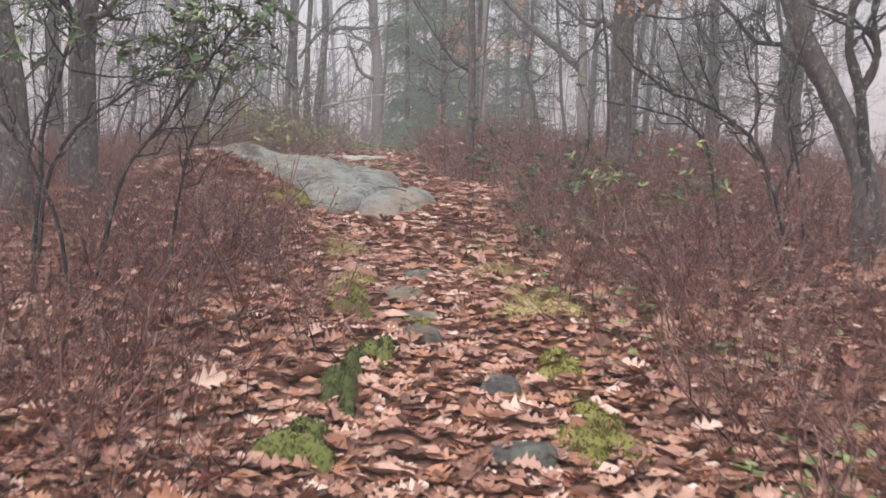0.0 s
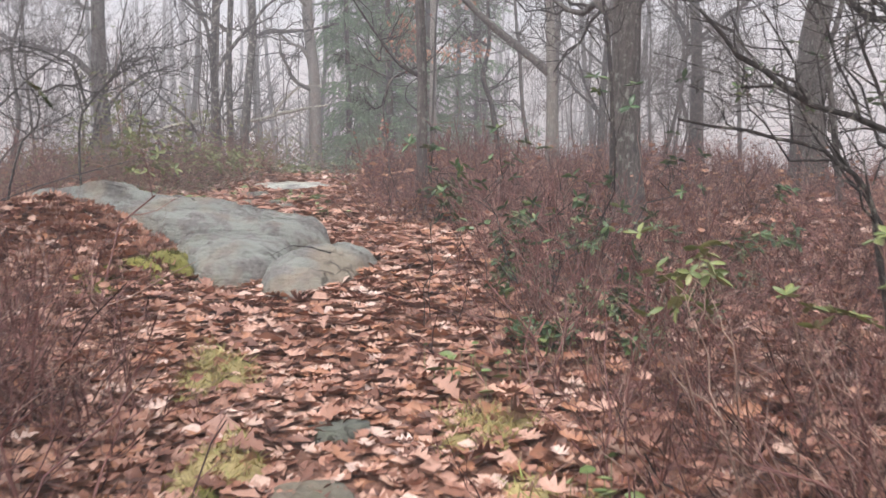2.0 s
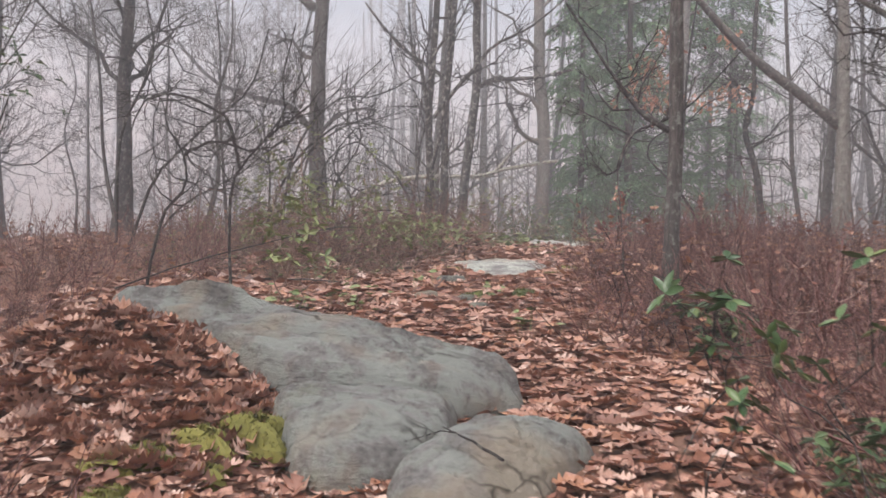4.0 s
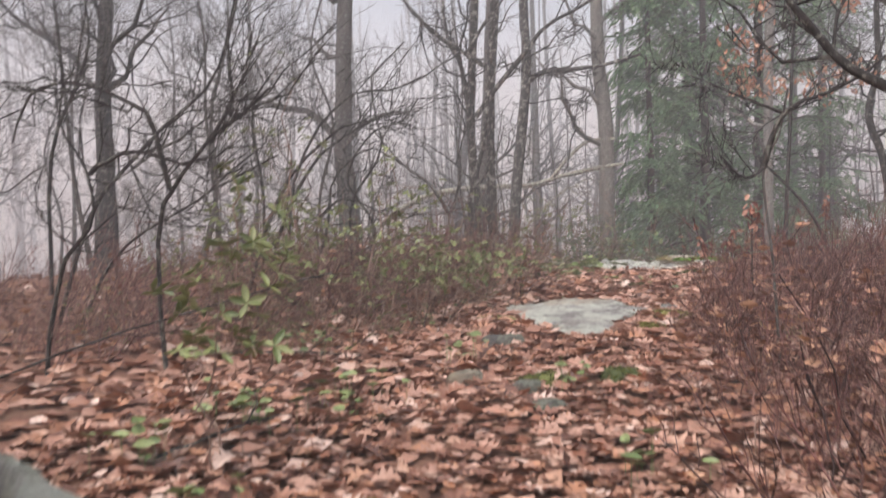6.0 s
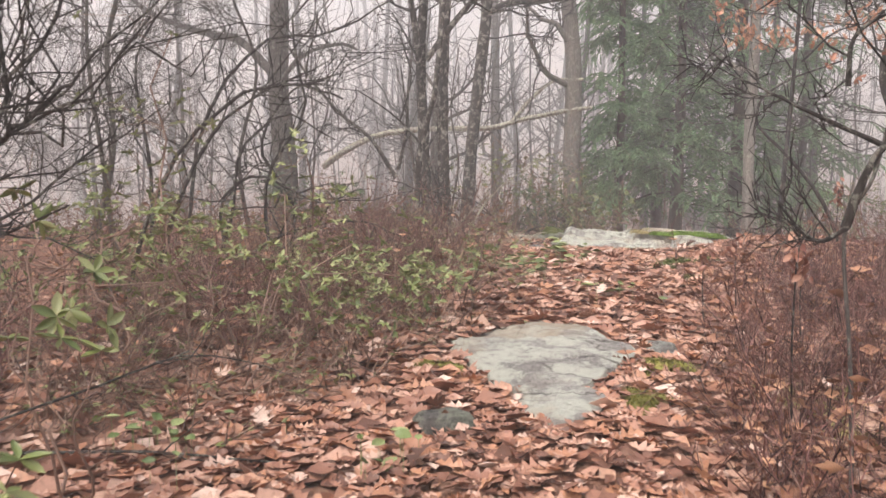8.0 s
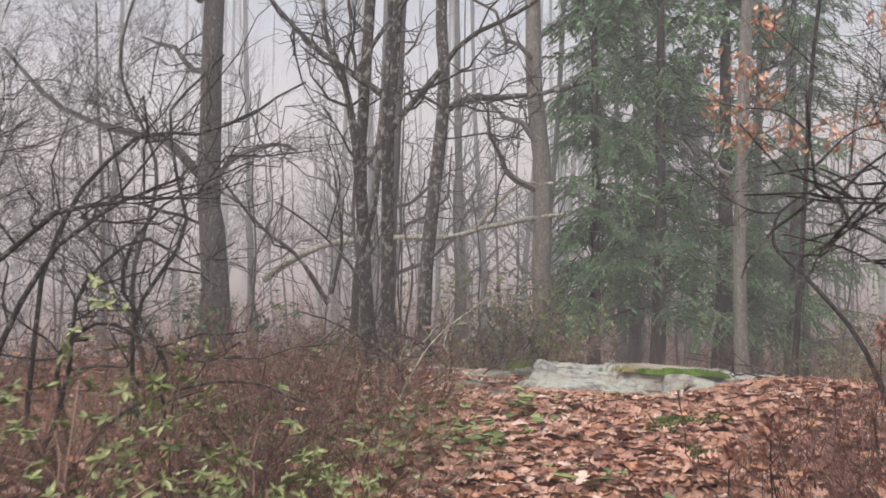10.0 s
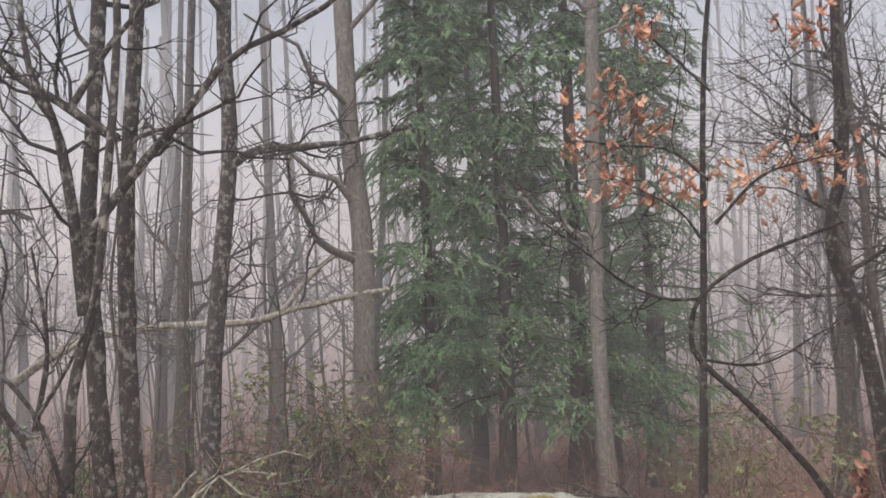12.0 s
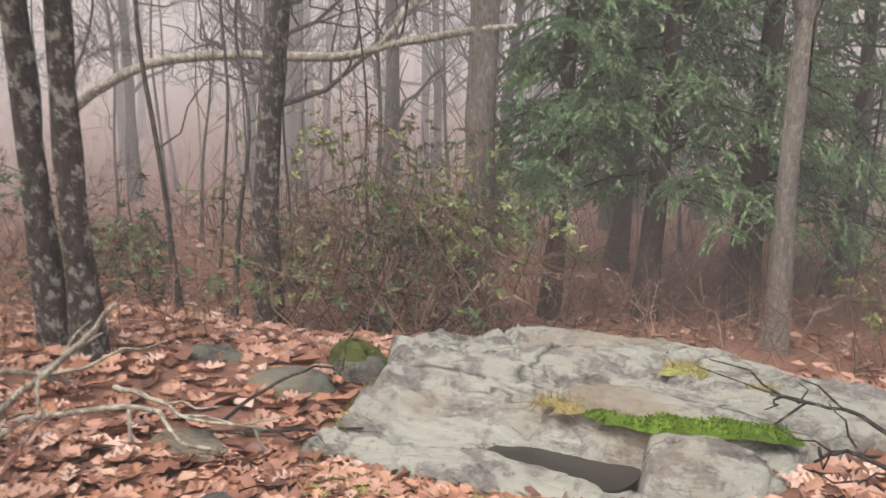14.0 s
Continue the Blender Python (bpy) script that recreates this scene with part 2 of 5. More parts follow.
class Geo:
    """Collects arrays of geometry for one mesh."""

    def __init__(self):
        self.v, self.f, self.n = [], [], 0

    def add(self, v, *faces):
        self.v.append(np.asarray(v).reshape(-1, 3))
        for f in faces:
            if len(f):
                self.f.append(np.asarray(f) + self.n)
        self.n += len(self.v[-1])
        return self

    def mesh(self, name, material, smooth=True):
        by = {}
        for f in self.f:
            by.setdefault(f.shape[1], []).append(f)
        return mesh_of(name, np.concatenate(self.v), [np.concatenate(x) for x in by.values()], material, smooth)


def smooth_line(pts, k):
    """A Catmull-Rom line through a few points, resampled to k."""
    p = np.asarray(pts, float)
    if len(p) < 3:
        return p[0] + (p[-1] - p[0]) * np.linspace(0, 1, k)[:, None]
    q = np.vstack([2 * p[0] - p[1], p, 2 * p[-1] - p[-2]])
    out = []
    for s in np.linspace(0, len(p) - 1 - 1e-6, k):
        i, u = int(s), s - int(s)
        a, b, c, d = q[i:i + 4]
        out.append(0.5 * (2 * b + (c - a) * u + (2 * a - 5 * b + 4 * c - d) * u * u + (3 * b - a - 3 * c + d) * u ** 3))
    return np.array(out)


LEAF_OAK = [(0, 0.02), (0.2, 0.26), (0.28, 0.11), (0.44, 0.50), (0.54, 0.15), (0.7, 0.46), (0.78, 0.18), (0.88, 0.26), (1.0, 0.04)]
LEAF_OVAL = [(0, 0.02), (0.25, 0.38), (0.55, 0.48), (0.8, 0.3), (1.0, 0.02)]
LEAF_MIN = [(0, 0.05), (0.45, 0.5), (1.0, 0.05)]


def leaf_shape(outline, curl=0.15, fold=0.12):
    v = []
    for s, w in outline:
        z = curl * (s - 0.5) ** 2 * 4 - curl
        v += [(s - 0.5, -w, z + fold * w * 2), (s - 0.5, 0, z), (s - 0.5, w, z + fold * w * 2.6)]
    f = []
    for i in range(len(outline) - 1):
        a = 3 * i
        f += [(a, a + 1, a + 4, a + 3), (a + 1, a + 2, a + 5, a + 4)]
    return np.array(v), np.array(f)


def scatter(shape, pos, fwd, up, length, width):
    """Copies of a leaf shape at places: fwd and up are directions (n, 3)."""
    v, f = shape
    fwd = unit(fwd)
    side = unit(np.cross(up, fwd))
    up = np.cross(fwd, side)
    L, W = np.asarray(length)[:, None, None], np.asarray(width)[:, None, None]
    V = pos[:, None] + L * v[None, :, 0:1] * fwd[:, None] + W * v[None, :, 1:2] * side[:, None] + L * v[None, :, 2:3] * up[:, None]
    F = (f[None] + (np.arange(len(pos)) * len(v))[:, None, None]).reshape(-1, f.shape[1])
    return V.reshape(-1, 3), F


def rand_dirs(n, tilt):
    a = rng.uniform(0, 2 * np.pi, n)
    fwd = np.stack([np.cos(a), np.sin(a), np.zeros(n)], -1)
    up = unit(np.stack([rng.normal(0, tilt, n), rng.normal(0, tilt, n), np.ones(n)], -1))
    return fwd, up


# ---- the lie of the land ----
GY = [-60, -5, 0, 3, 5.3, 6.8, 8.6, 10.3, 12.5, 15, 18, 20.2, 23, 24.5, 27, 30, 40, 80, 400]
GZ = [-2.5, -0.22, 0.0, 0.13, 0.32, 0.42, 0.55, 0.68, 0.80, 0.90, 0.97, 0.95, 0.72, 0.35, -0.5, -1.05, -1.4, -1.6, -1.6]
EY = [-4, 0, 3, 5.5, 7, 8.5, 10.5, 12, 14, 15.5, 17, 18.5, 20, 22, 24, 26]
EL = [-0.9, -0.85, -0.6, -0.72, -1.0, -2.4, -3.8, -4.2, -3.9, -2.9, -2.3, -2.3, -2.7, -3.2, -3.4, -3.6]
ER = [1.0, 1.0, 0.85, 0.42, 0.2, 0.35, 0.3, -0.05, -0.5, -0.75, -0.6, -0.2, 0.8, 1.3, 1.6, 1.8]


def wave(x, y):
    return (np.sin(1.9 * x + 0.7 * y) + np.sin(1.3 * y - 0.8 * x + 1.0) + np.sin(3.7 * x + 2.9 * y + 2) * 0.5
            + np.sin(5.3 * y - 4.1 * x) * 0.4)


def ground_z(x, y):
    x, y = np.asarray(x, float), np.asarray(y, float)
    z = np.interp(y, GY, GZ)
    off = np.maximum(np.abs(x + 1) - 6, 0)
    z = z - 0.9 * (1 - np.exp(-(off / 9) ** 2)) * np.where(y < 30, 1, 0.3)
    mid = 0.5 * (np.interp(y, EY, EL) + np.interp(y, EY, ER))
    trench = -0.05 * np.exp(-((x - mid) / 0.45) ** 2) * np.where((y > -3) & (y < 21), 1, 0)
    bank = 0.42 * np.exp(-(((x + 2.75) / 0.85) ** 2 + ((y - 9.95) / 0.65) ** 2))
    hollow = -0.2 * np.exp(-(((x + 1.15) / 0.75) ** 2 + ((y - 22.6) / 0.75) ** 2))
    mound = 0.2 * np.exp(-(((x - 0.55) / 1.05) ** 2 + ((y - 21.35) / 1.0) ** 2))
    return z + trench + bank + hollow + mound + 0.022 * wave(x, y) + 0.3 * np.where(y > 40, 1, 0) * np.sin(x * 0.11) * np.sin(y * 0.07)


def graded(a, b, fine_a, fine_b, step, grow=1.22):
    mid = list(np.arange(fine_a, fine_b + 1e-6, step))
    lo, s = [fine_a], step
    while lo[-1] > a:
        s *= grow
        lo.append(lo[-1] - s)
    hi, s = [fine_b], step
    while hi[-1] < b:
        s *= grow
        hi.append(hi[-1] + s)
    return np.array(lo[:0:-1] + mid + hi[1:])


_xs, _ys = graded(-400, 400, -7, 7, 0.12), graded(-300, 500, -3, 27, 0.12)
_X, _Y = np.meshgrid(_xs, _ys)
_i = np.arange(_X.size).reshape(_X.shape)
_q = np.stack([_i[:-1, :-1], _i[:-1, 1:], _i[1:, 1:], _i[1:, :-1]], -1).reshape(-1, 4)
ground = tagged(new("ground", mesh_of("ground", np.stack([_X, _Y, ground_z(_X, _Y)], -1).reshape(-1, 3), _q, M_ground)),
                "brown forest soil under damp leaf litter", "ground", kind="structure")

# the fog that fills the wood, thicker over the low ground behind the ledge and to the sides
def fog_bank(label, centre, size, density):
    bm = bmesh.new()
    bmesh.ops.create_cube(bm, size=1.0, matrix=Matrix.Translation(centre) @ Matrix.Diagonal((*size, 1)))
    me = bpy.data.meshes.new("fog_bank")
    bm.to_mesh(me)
    bm.free()
    me.materials.append(fog_mat("fog", density))
    return tagged(new("fog_bank", me), label, "fog", kind="stuff")


fog_bank("thin grey morning fog between the bare trees", (0, 30, 2), (240, 220, 18), FOG)
fog_bank("thick grey fog over the low ground", (-0.5, 83.0, 1.0), (200, 105, 15.0), FOG_DEEP)
fog_bank("thick grey fog down the slope", (-56.5, 8, 2.9), (96, 46, 18.8), FOG_DEEP * 0.7)
fog_bank("thick grey fog down the slope", (55.5, 8, 2.2), (96, 46, 17.4), FOG_DEEP * 0.7)


# ---- rocks ----
def fbm(p, scale, octaves=5):
    return noise.fractal(Vector(p) * scale, 0.9, 2.1, octaves)


RIMS = []


def slab(name, rim, top, material, parent=None, skirt=0.35, rough=0.05, flat=0.86, rings=40, n=144, label="", grooves=(), strata=0.55):
    """A weathered rock: a rounded top inside a rim of (x, y, z) corners, with sides that go into the ground.
    grooves: lines (x0, y0, x1, y1, width, depth) worn into the top."""
    rim = np.array(rim, float)
    if parent is not None:
        RIMS.append((rim[:, :2], 0.93))
    line = smooth_line(np.vstack([rim, rim[:1]]), n + 1)[:-1]
    cx, cy = rim[:, 0].mean(), rim[:, 1].mean()
    v = []
    for r in range(rings):
        f = (r / (rings - 1)) ** 0.8
        for p in line:
            x, y = cx + (p[0] - cx) * f, cy + (p[1] - cy) * f
            lift = (top - p[2]) * (1 - f ** 2)
            edge = max(0.0, (f - flat) / (1 - flat))
            z = p[2] + lift - 0.09 * edge ** 2.5 + rough * fbm((x, y, 0.3), 1.6)
            lay = fbm((x * 0.6, y * 1.8, 2.3), 2.2) * 2.2
            z += rough * strata * (math.floor(lay) + min(1.0, (lay - math.floor(lay)) * 9)) + rough * 0.35 * fbm((x, y * 1.5, 7.3), 9.0, 3)
            for x0, y0, x1, y1, w, d in grooves:
                ex, ey = x1 - x0, y1 - y0
                u = min(1, max(0, ((x - x0) * ex + (y - y0) * ey) / (ex * ex + ey * ey)))
                q = math.hypot(x - x0 - u * ex, y - y0 - u * ey) + 0.02 * fbm((x, y, 5), 7.0)
                z -= d * math.exp(-(q / w) ** 2)
            v.append((x, y, z))
    for k, (out, down) in enumerate(((1.015, 0.05), (1.03, 0.14), (1.04, skirt))):
        for p in line:
            w = 0.04 * fbm((p[0], p[1], k * 2.0), 4.0)
            v.append((cx + (p[0] - cx) * (out + w), cy + (p[1] - cy) * (out + w), p[2] - 0.09 - down))
    i = np.arange((rings + 3) * n).reshape(rings + 3, n)
    a, b = i[:-1], i[1:]
    q = np.stack([a, b, np.roll(b, -1, 1), np.roll(a, -1, 1)], -1).reshape(-1, 4)
    return part(name, mesh_of(name, v, q, material), parent, label)


outcrop = thing("rock_outcrop", (0, 0, 0), "long grey gneiss outcrop with lichen, half under leaves", "rock")
slab("slab", [(-3.3, 10.85, 1.17), (-2.9, 10.78, 1.24), (-2.5, 10.66, 1.27), (-2.1, 10.62, 1.17), (-1.7, 10.62, 1.05), (-1.07, 10.52, 0.95), (-0.72, 10.45, 0.89),
              (-0.9, 10.08, 0.83), (-1.35, 10.0, 0.88), (-1.71, 9.92, 0.92), (-2.1, 10.1, 1.0), (-2.45, 10.35, 1.07), (-2.9, 10.6, 1.1)], 1.07, M_rock_grey, outcrop, 0.6, 0.028, strata=0.8,
     grooves=[(-2.5, 10.42, -1.75, 10.2, 0.025, 0.05), (-1.75, 10.2, -0.9, 10.3, 0.022, 0.045), (-1.3, 10.5, -1.15, 10.1, 0.015, 0.03)])
slab("slab", [(-0.93, 9.99, 0.82), (-0.9, 9.7, 0.75), (-1.05, 9.4, 0.67), (-1.4, 9.25, 0.66), (-1.66, 9.6, 0.77), (-1.76, 9.84, 0.87), (-1.35, 9.95, 0.86)],
     0.84, M_rock_grey, outcrop, 0.4, 0.02, 0.8, strata=0.8, grooves=[(-1.6, 9.65, -1.0, 9.75, 0.015, 0.02)])
slab("boulder", [(-1.06, 9.28, 0.66), (-0.99, 9.58, 0.72), (-0.8, 9.85, 0.76), (-0.5, 9.92, 0.77), (-0.27, 9.83, 0.70), (-0.35, 9.4, 0.66), (-0.5, 9.1, 0.62), (-0.73, 8.88, 0.58), (-0.99, 9.02, 0.6)],
     0.79, M_rock_grey, outcrop, 0.4, 0.022, 0.68, strata=0.8, grooves=[(-0.85, 9.36, -0.55, 9.2, 0.022, 0.05), (-0.62, 9.75, -0.5, 9.3, 0.012, 0.02)])

flat_rock = thing("flat_rock", (0, 0, 0), "flat pale grey rock flush with the trail", "rock")
slab("slab", [(-2.4, 16.2, 0.93), (-2.1, 16.8, 0.94), (-1.7, 17.0, 0.94), (-1.35, 16.7, 0.93), (-1.15, 16.4, 0.92), (-1.25, 15.95, 0.93), (-1.45, 15.45, 0.92), (-1.65, 15.25, 0.90), (-1.9, 15.5, 0.91), (-2.2, 15.9, 0.92)],
     0.96, M_rock, flat_rock, 0.4, 0.024, 0.93, grooves=[(-2.0, 15.7, -1.3, 16.2, 0.03, 0.03), (-2.2, 16.3, -1.5, 16.7, 0.02, 0.02)])
slab("slab", [(-1.78, 15.42, 0.91), (-1.5, 15.55, 0.92), (-1.28, 15.4, 0.91), (-1.3, 15.1, 0.90), (-1.38, 14.85, 0.88), (-1.5, 14.72, 0.87), (-1.6, 14.9, 0.88), (-1.74, 15.15, 0.89)], 0.92, M_rock, flat_rock, 0.3, 0.02, 0.9, 20, 80)
slab("slab", [(-1.15, 16.6, 0.92), (-0.95, 16.6, 0.91), (-0.92, 16.35, 0.91), (-1.08, 16.25, 0.91)], 0.94, M_rock_grey, flat_rock, 0.3, 0.02, 0.9, 14, 48)

ledge = thing("rock_ledge", (0, 0, 0), "broad lichen-grey gneiss ledge with a wet hollow and moss strip", "rock")
slab("slab", [(-2.42, 21.88, 0.85), (-2.3, 22.4, 0.90), (-2.32, 23.0, 0.88), (-2.38, 23.4, 0.79), (-1.9, 24.0, 0.68), (-1.65, 24.75, 0.46), (-0.9, 24.7, 0.43), (-0.1, 24.4, 0.43),
              (0.55, 23.7, 0.60), (0.4, 22.9, 0.74), (-0.15, 22.45, 0.86), (-0.4, 21.95, 0.86), (-0.75, 21.72, 0.84), (-1.2, 21.72, 0.82), (-1.75, 21.7, 0.84)], 0.80, M_rock, ledge, 0.5, 0.036, 0.92, 96, 280, strata=0.85,
     grooves=[(-2.25, 22.85, -1.55, 22.75, 0.022, 0.07), (-1.5, 23.5, -0.6, 23.1, 0.024, 0.06), (-1.45, 22.14, -1.05, 22.06, 0.12, 0.13), (-1.62, 22.2, -1.5, 21.98, 0.05, 0.03), (-1.95, 22.5, -1.4, 22.25, 0.018, 0.05),
              (-0.9, 23.0, 0.1, 23.2, 0.022, 0.07), (-2.3, 23.25, -1.6, 23.1, 0.022, 0.09), (-1.6, 23.1, -1.35, 22.95, 0.022, 0.08), (-1.75, 22.8, -1.2, 22.6, 0.02, 0.06), (-1.3, 23.45, 0.2, 23.65, 0.022, 0.07),
              (-2.15, 22.35, -1.75, 22.55, 0.016, 0.04), (-1.85, 24.0, -1.6, 23.4, 0.022, 0.08), (-0.2, 23.7, 0.0, 22.9, 0.018, 0.04)])
slab("slab", [(-1.42, 22.34, 0.95), (-1.3, 22.5, 0.97), (-0.9, 22.68, 0.95), (-0.4, 22.6, 0.92), (-0.3, 22.42, 0.91), (-0.5, 22.3, 0.94), (-0.85, 22.22, 0.96), (-1.15, 22.27, 0.96)],
     0.97, M_rock, ledge, 0.2, 0.02, 0.88, 16, 80)
slab("block", [(-0.95, 22.17, 0.94), (-0.65, 22.26, 0.94), (-0.44, 22.18, 0.91), (-0.48, 21.88, 0.86), (-0.7, 21.78, 0.86), (-0.95, 21.84, 0.88)], 0.94, M_rock, ledge, 0.3, 0.03, 0.88, 16, 80)

stones = [("stone", -0.17, 4.85, 0.13, 0.11, 0.10, M_rock_wet), ("stone", -0.36, 6.0, 0.2, 0.24, 0.035, M_rock_wet), ("stone", -0.3, 6.75, 0.2, 0.16, 0.04, M_rock_wet), ("stone", -0.2, 5.4, 0.16, 0.14, 0.03, M_rock_wet), ("stone", 0.33, 3.5, 0.17, 0.12, 0.08, M_rock_wet),
          ("stone", 0.25, 4.15, 0.12, 0.09, 0.07, M_rock_wet), ("stone", -2.05, 14.95, 0.2, 0.16, 0.055, M_rock_wet),
          ("stone", -2.03, 13.75, 0.16, 0.10, 0.07, M_rock_wet), ("stone", -1.6, 13.45, 0.10, 0.10, 0.06, M_rock_wet), ("stone", -1.45, 13.1, 0.14, 0.1, 0.05, M_rock_wet),
          ("stone", -2.75, 22.6, 0.28, 0.2, 0.07, M_rock_wet), ("stone", -2.85, 21.7, 0.2, 0.14, 0.06, M_rock_wet), ("stone", -2.45, 22.9, 0.18, 0.14, 0.12, M_rock_wet),
          ("stone", -3.3, 22.9, 0.2, 0.12, 0.05, M_rock_wet), ("stone", -2.5, 21.2, 0.14, 0.12, 0.05, M_rock_wet)]
for nm, sx, sy, a, b, h, m in stones:
    gz = float(ground_z(sx, sy))
    r = [(sx + a * math.cos(t) * rng.uniform(0.8, 1.15), sy + b * math.sin(t) * rng.uniform(0.8, 1.15), gz + h * 0.55 + 0.02) for t in np.arange(0, 6.2, 0.8)]
    tagged(slab(nm, r, gz + h, m, None, 0.15, 0.02, 0.5, 8, 28), "small weathered stone sunk in the leaf litter", "stone", "stones beside the trail")

# rain water in the hollow of the ledge
_w = [(-1.66, 22.25), (-1.6, 22.0), (-1.32, 21.9), (-1.06, 21.93), (-0.96, 22.12), (-1.1, 22.24), (-1.35, 22.3)]
_wl = smooth_line([(x, y, 0.772) for x, y in _w + _w[:1]], 40)[:-1]
_wv = np.vstack([_wl, _wl - (0, 0, 0.02), [[-1.28, 22.1, 0.772]], [[-1.28, 22.1, 0.735]]])
_j = np.arange(39)
puddle = tagged(new("puddle", mesh_of("puddle", _wv, [np.stack([_j, np.roll(_j, -1), np.full(39, 78)], -1), np.stack([np.roll(_j, -1) + 39, _j + 39, np.full(39, 79)], -1),
                                                      np.stack([_j, _j + 39, np.roll(_j, -1) + 39, np.roll(_j, -1)], -1)], M_water, False)),
                "shallow rain puddle in a rock hollow", "puddle")


# ---- trees ----
def branches(start, way, length, k=6, wob=0.12, lift=0.1):
    """Wavy lines (n, k, 3) from start along way."""
    n = len(start)
    s = np.linspace(0, 1, k)
    P = start[:, None] + way[:, None] * (length[:, None] * s)[..., None]
    w = np.cumsum(rng.normal(0, 1, (n, k, 3)), 1)
    w = (w - w[:, :1]) * wob * length[:, None, None] / np.sqrt(k)
    w[..., 2] += lift * length[:, None] * s ** 2
    return P + w


def on_lines(P, R, m, lo=0.2, hi=1.0):
    """m random places on each line: places, directions and radii."""
    n, k, _ = P.shape
    s = rng.uniform(lo, hi, (n, m)) * (k - 1.001)
    i = s.astype(int)
    u = (s - i)[..., None]
    rows = np.arange(n)[:, None]
    p = P[rows, i] * (1 - u) + P[rows, i + 1] * u
    return p.reshape(-1, 3), unit(P[rows, i + 1] - P[rows, i]).reshape(-1, 3), (R[rows, i] * (1 - u[..., 0]) + R[rows, i + 1] * u[..., 0]).ravel()


def around(way, spread):
    return unit(way + rng.normal(0, spread, way.shape))


def trunk_mesh(pts, r0, r1, material, k=22, sides=14, flare=0.5, knots=0.06):
    line = smooth_line(pts, k)
    s = np.linspace(0, 1, k)
    rad = r0 + (r1 - r0) * s ** 0.8 + r0 * flare * np.exp(-s * k / 1.6)
    V, Q, cap = tubes(line[None], rad[None], sides)
    c = np.repeat(line, sides, 0)
    V = c + (V - c) * (1 + knots * rng.normal(0, 1, (len(V), 1)) + 0.08 * np.sin(V[:, 2:3] * 2.3 + np.arctan2(*(V - c)[:, :2].T)[:, None] * 3))
    return mesh_of("trunk", V, Q, material), line, rad


def twig_mesh(P, R, per, length, material, depth=2, lift=0.15):
    """Fine twigs on lines P: sub-twigs on twigs."""
    g = Geo()
    for d in range(depth):
        p, w, r = on_lines(P, R, per, 0.25)
        L = length * rng.uniform(0.4, 1.1, len(p)) * 0.6 ** d
        P = branches(p, around(w, 0.75), L, 5 if d == 0 else 4, 0.22, lift)
        r = np.clip(r * 0.6, 0.003, 0.02)
        R = r[:, None] * np.linspace(1, 0.45, P.shape[1])
        g.add(*tubes(P, R, 3))
    return g.mesh("twig_crown", material)


def tree(name, label, pts, r0, r1, material, limbs=8, low=0.25, reach=2.2, twigs=7, drawn=(), category="tree", group="", sides=14, depth=2, dark=None, fine=0.8):
    """A bare tree: pts is its trunk's line; drawn: extra limbs as (points, radius)."""
    base = np.array(pts[0], float)
    t = thing(name, base, label, category, group)
    me, line, rad = trunk_mesh(np.array(pts) - base, r0, r1, material, sides=sides)
    part("trunk", me, t)
    lines, radii = [], []
    for p, r in drawn:
        q = smooth_line(np.array(p) - base, 12)
        rr = r * np.linspace(1, 0.35, 12)
        V, Q, cap = tubes(q[None], rr[None], 8)
        V += rng.normal(0, r * 0.08, V.shape)
        part("limb", mesh_of("limb", V, Q, dark or material), t)
        lines.append(q[::2]), radii.append(rr[::2])
    if limbs:
        s = np.sort(rng.uniform(low, 0.97, limbs))
        i = s * (len(line) - 1.001)
        p = np.stack([np.interp(i, np.arange(len(line)), line[:, a]) for a in range(3)], -1)
        az = rng.uniform(0, 6.28, limbs)
        el = rng.uniform(0.15, 0.9, limbs)
        way = np.stack([np.cos(az) * np.cos(el), np.sin(az) * np.cos(el), np.sin(el)], -1)
        L = reach * rng.uniform(0.5, 1.2, limbs) * (1.15 - s * 0.6)
        B = branches(p, way, L, 7, 0.13, 0.15)
        r = np.interp(i, np.arange(len(rad)), rad) * 0.42
        R = r[:, None] * np.linspace(1, 0.25, 7)
        for b, q in zip(B, R):
            V, Q, cap = tubes(b[None], q[None], 6)
            part("limb", mesh_of("limb", V, Q, dark or material), t)
            lines.append(b[:6]), radii.append(q[:6])
    if twigs and lines:
        part("twig_crown", twig_mesh(np.array(lines), np.array(radii), twigs, fine, dark or M_bark_dark, depth), t, kind="stuff")
    return t


def up(x, y, *offs, h=12.0, sink=0.15):
    """A trunk's line from the ground: offs are (height, dx, dy)."""
    z = float(ground_z(x, y)) - sink
    return [(x, y, z)] + [(x + dx, y + dy, z + sink + hh) for hh, dx, dy in offs] 


tree("oak_tree", "dark furrowed oak trunk in red-brown thicket", up(1.86, 10.95, (1.2, -0.06, 0), (3.5, 0.06, 0.1), (7, 0.35, 0.2), (12, 0.5, 0.5)), 0.15, 0.07, M_bark, 7, 0.3, 2.4)
tree("tree", "grey-barked tree beside laurel", up(-3.95, 8.0, (1.3, 0.0, 0), (3, -0.35, 0.1), (6, -0.6, 0.2), (11, -0.9, 0.5)), 0.15, 0.07, M_bark, 6, 0.3, 2.2)
tree("tree", "grey-barked tree beside laurel", up(-3.7, 8.95, (1.5, 0.0, 0), (3, 0.15, 0.1), (6, 0.35, 0.2), (12, 0.5, 0.2)), 0.14, 0.06, M_bark, 6, 0.3, 2.2)
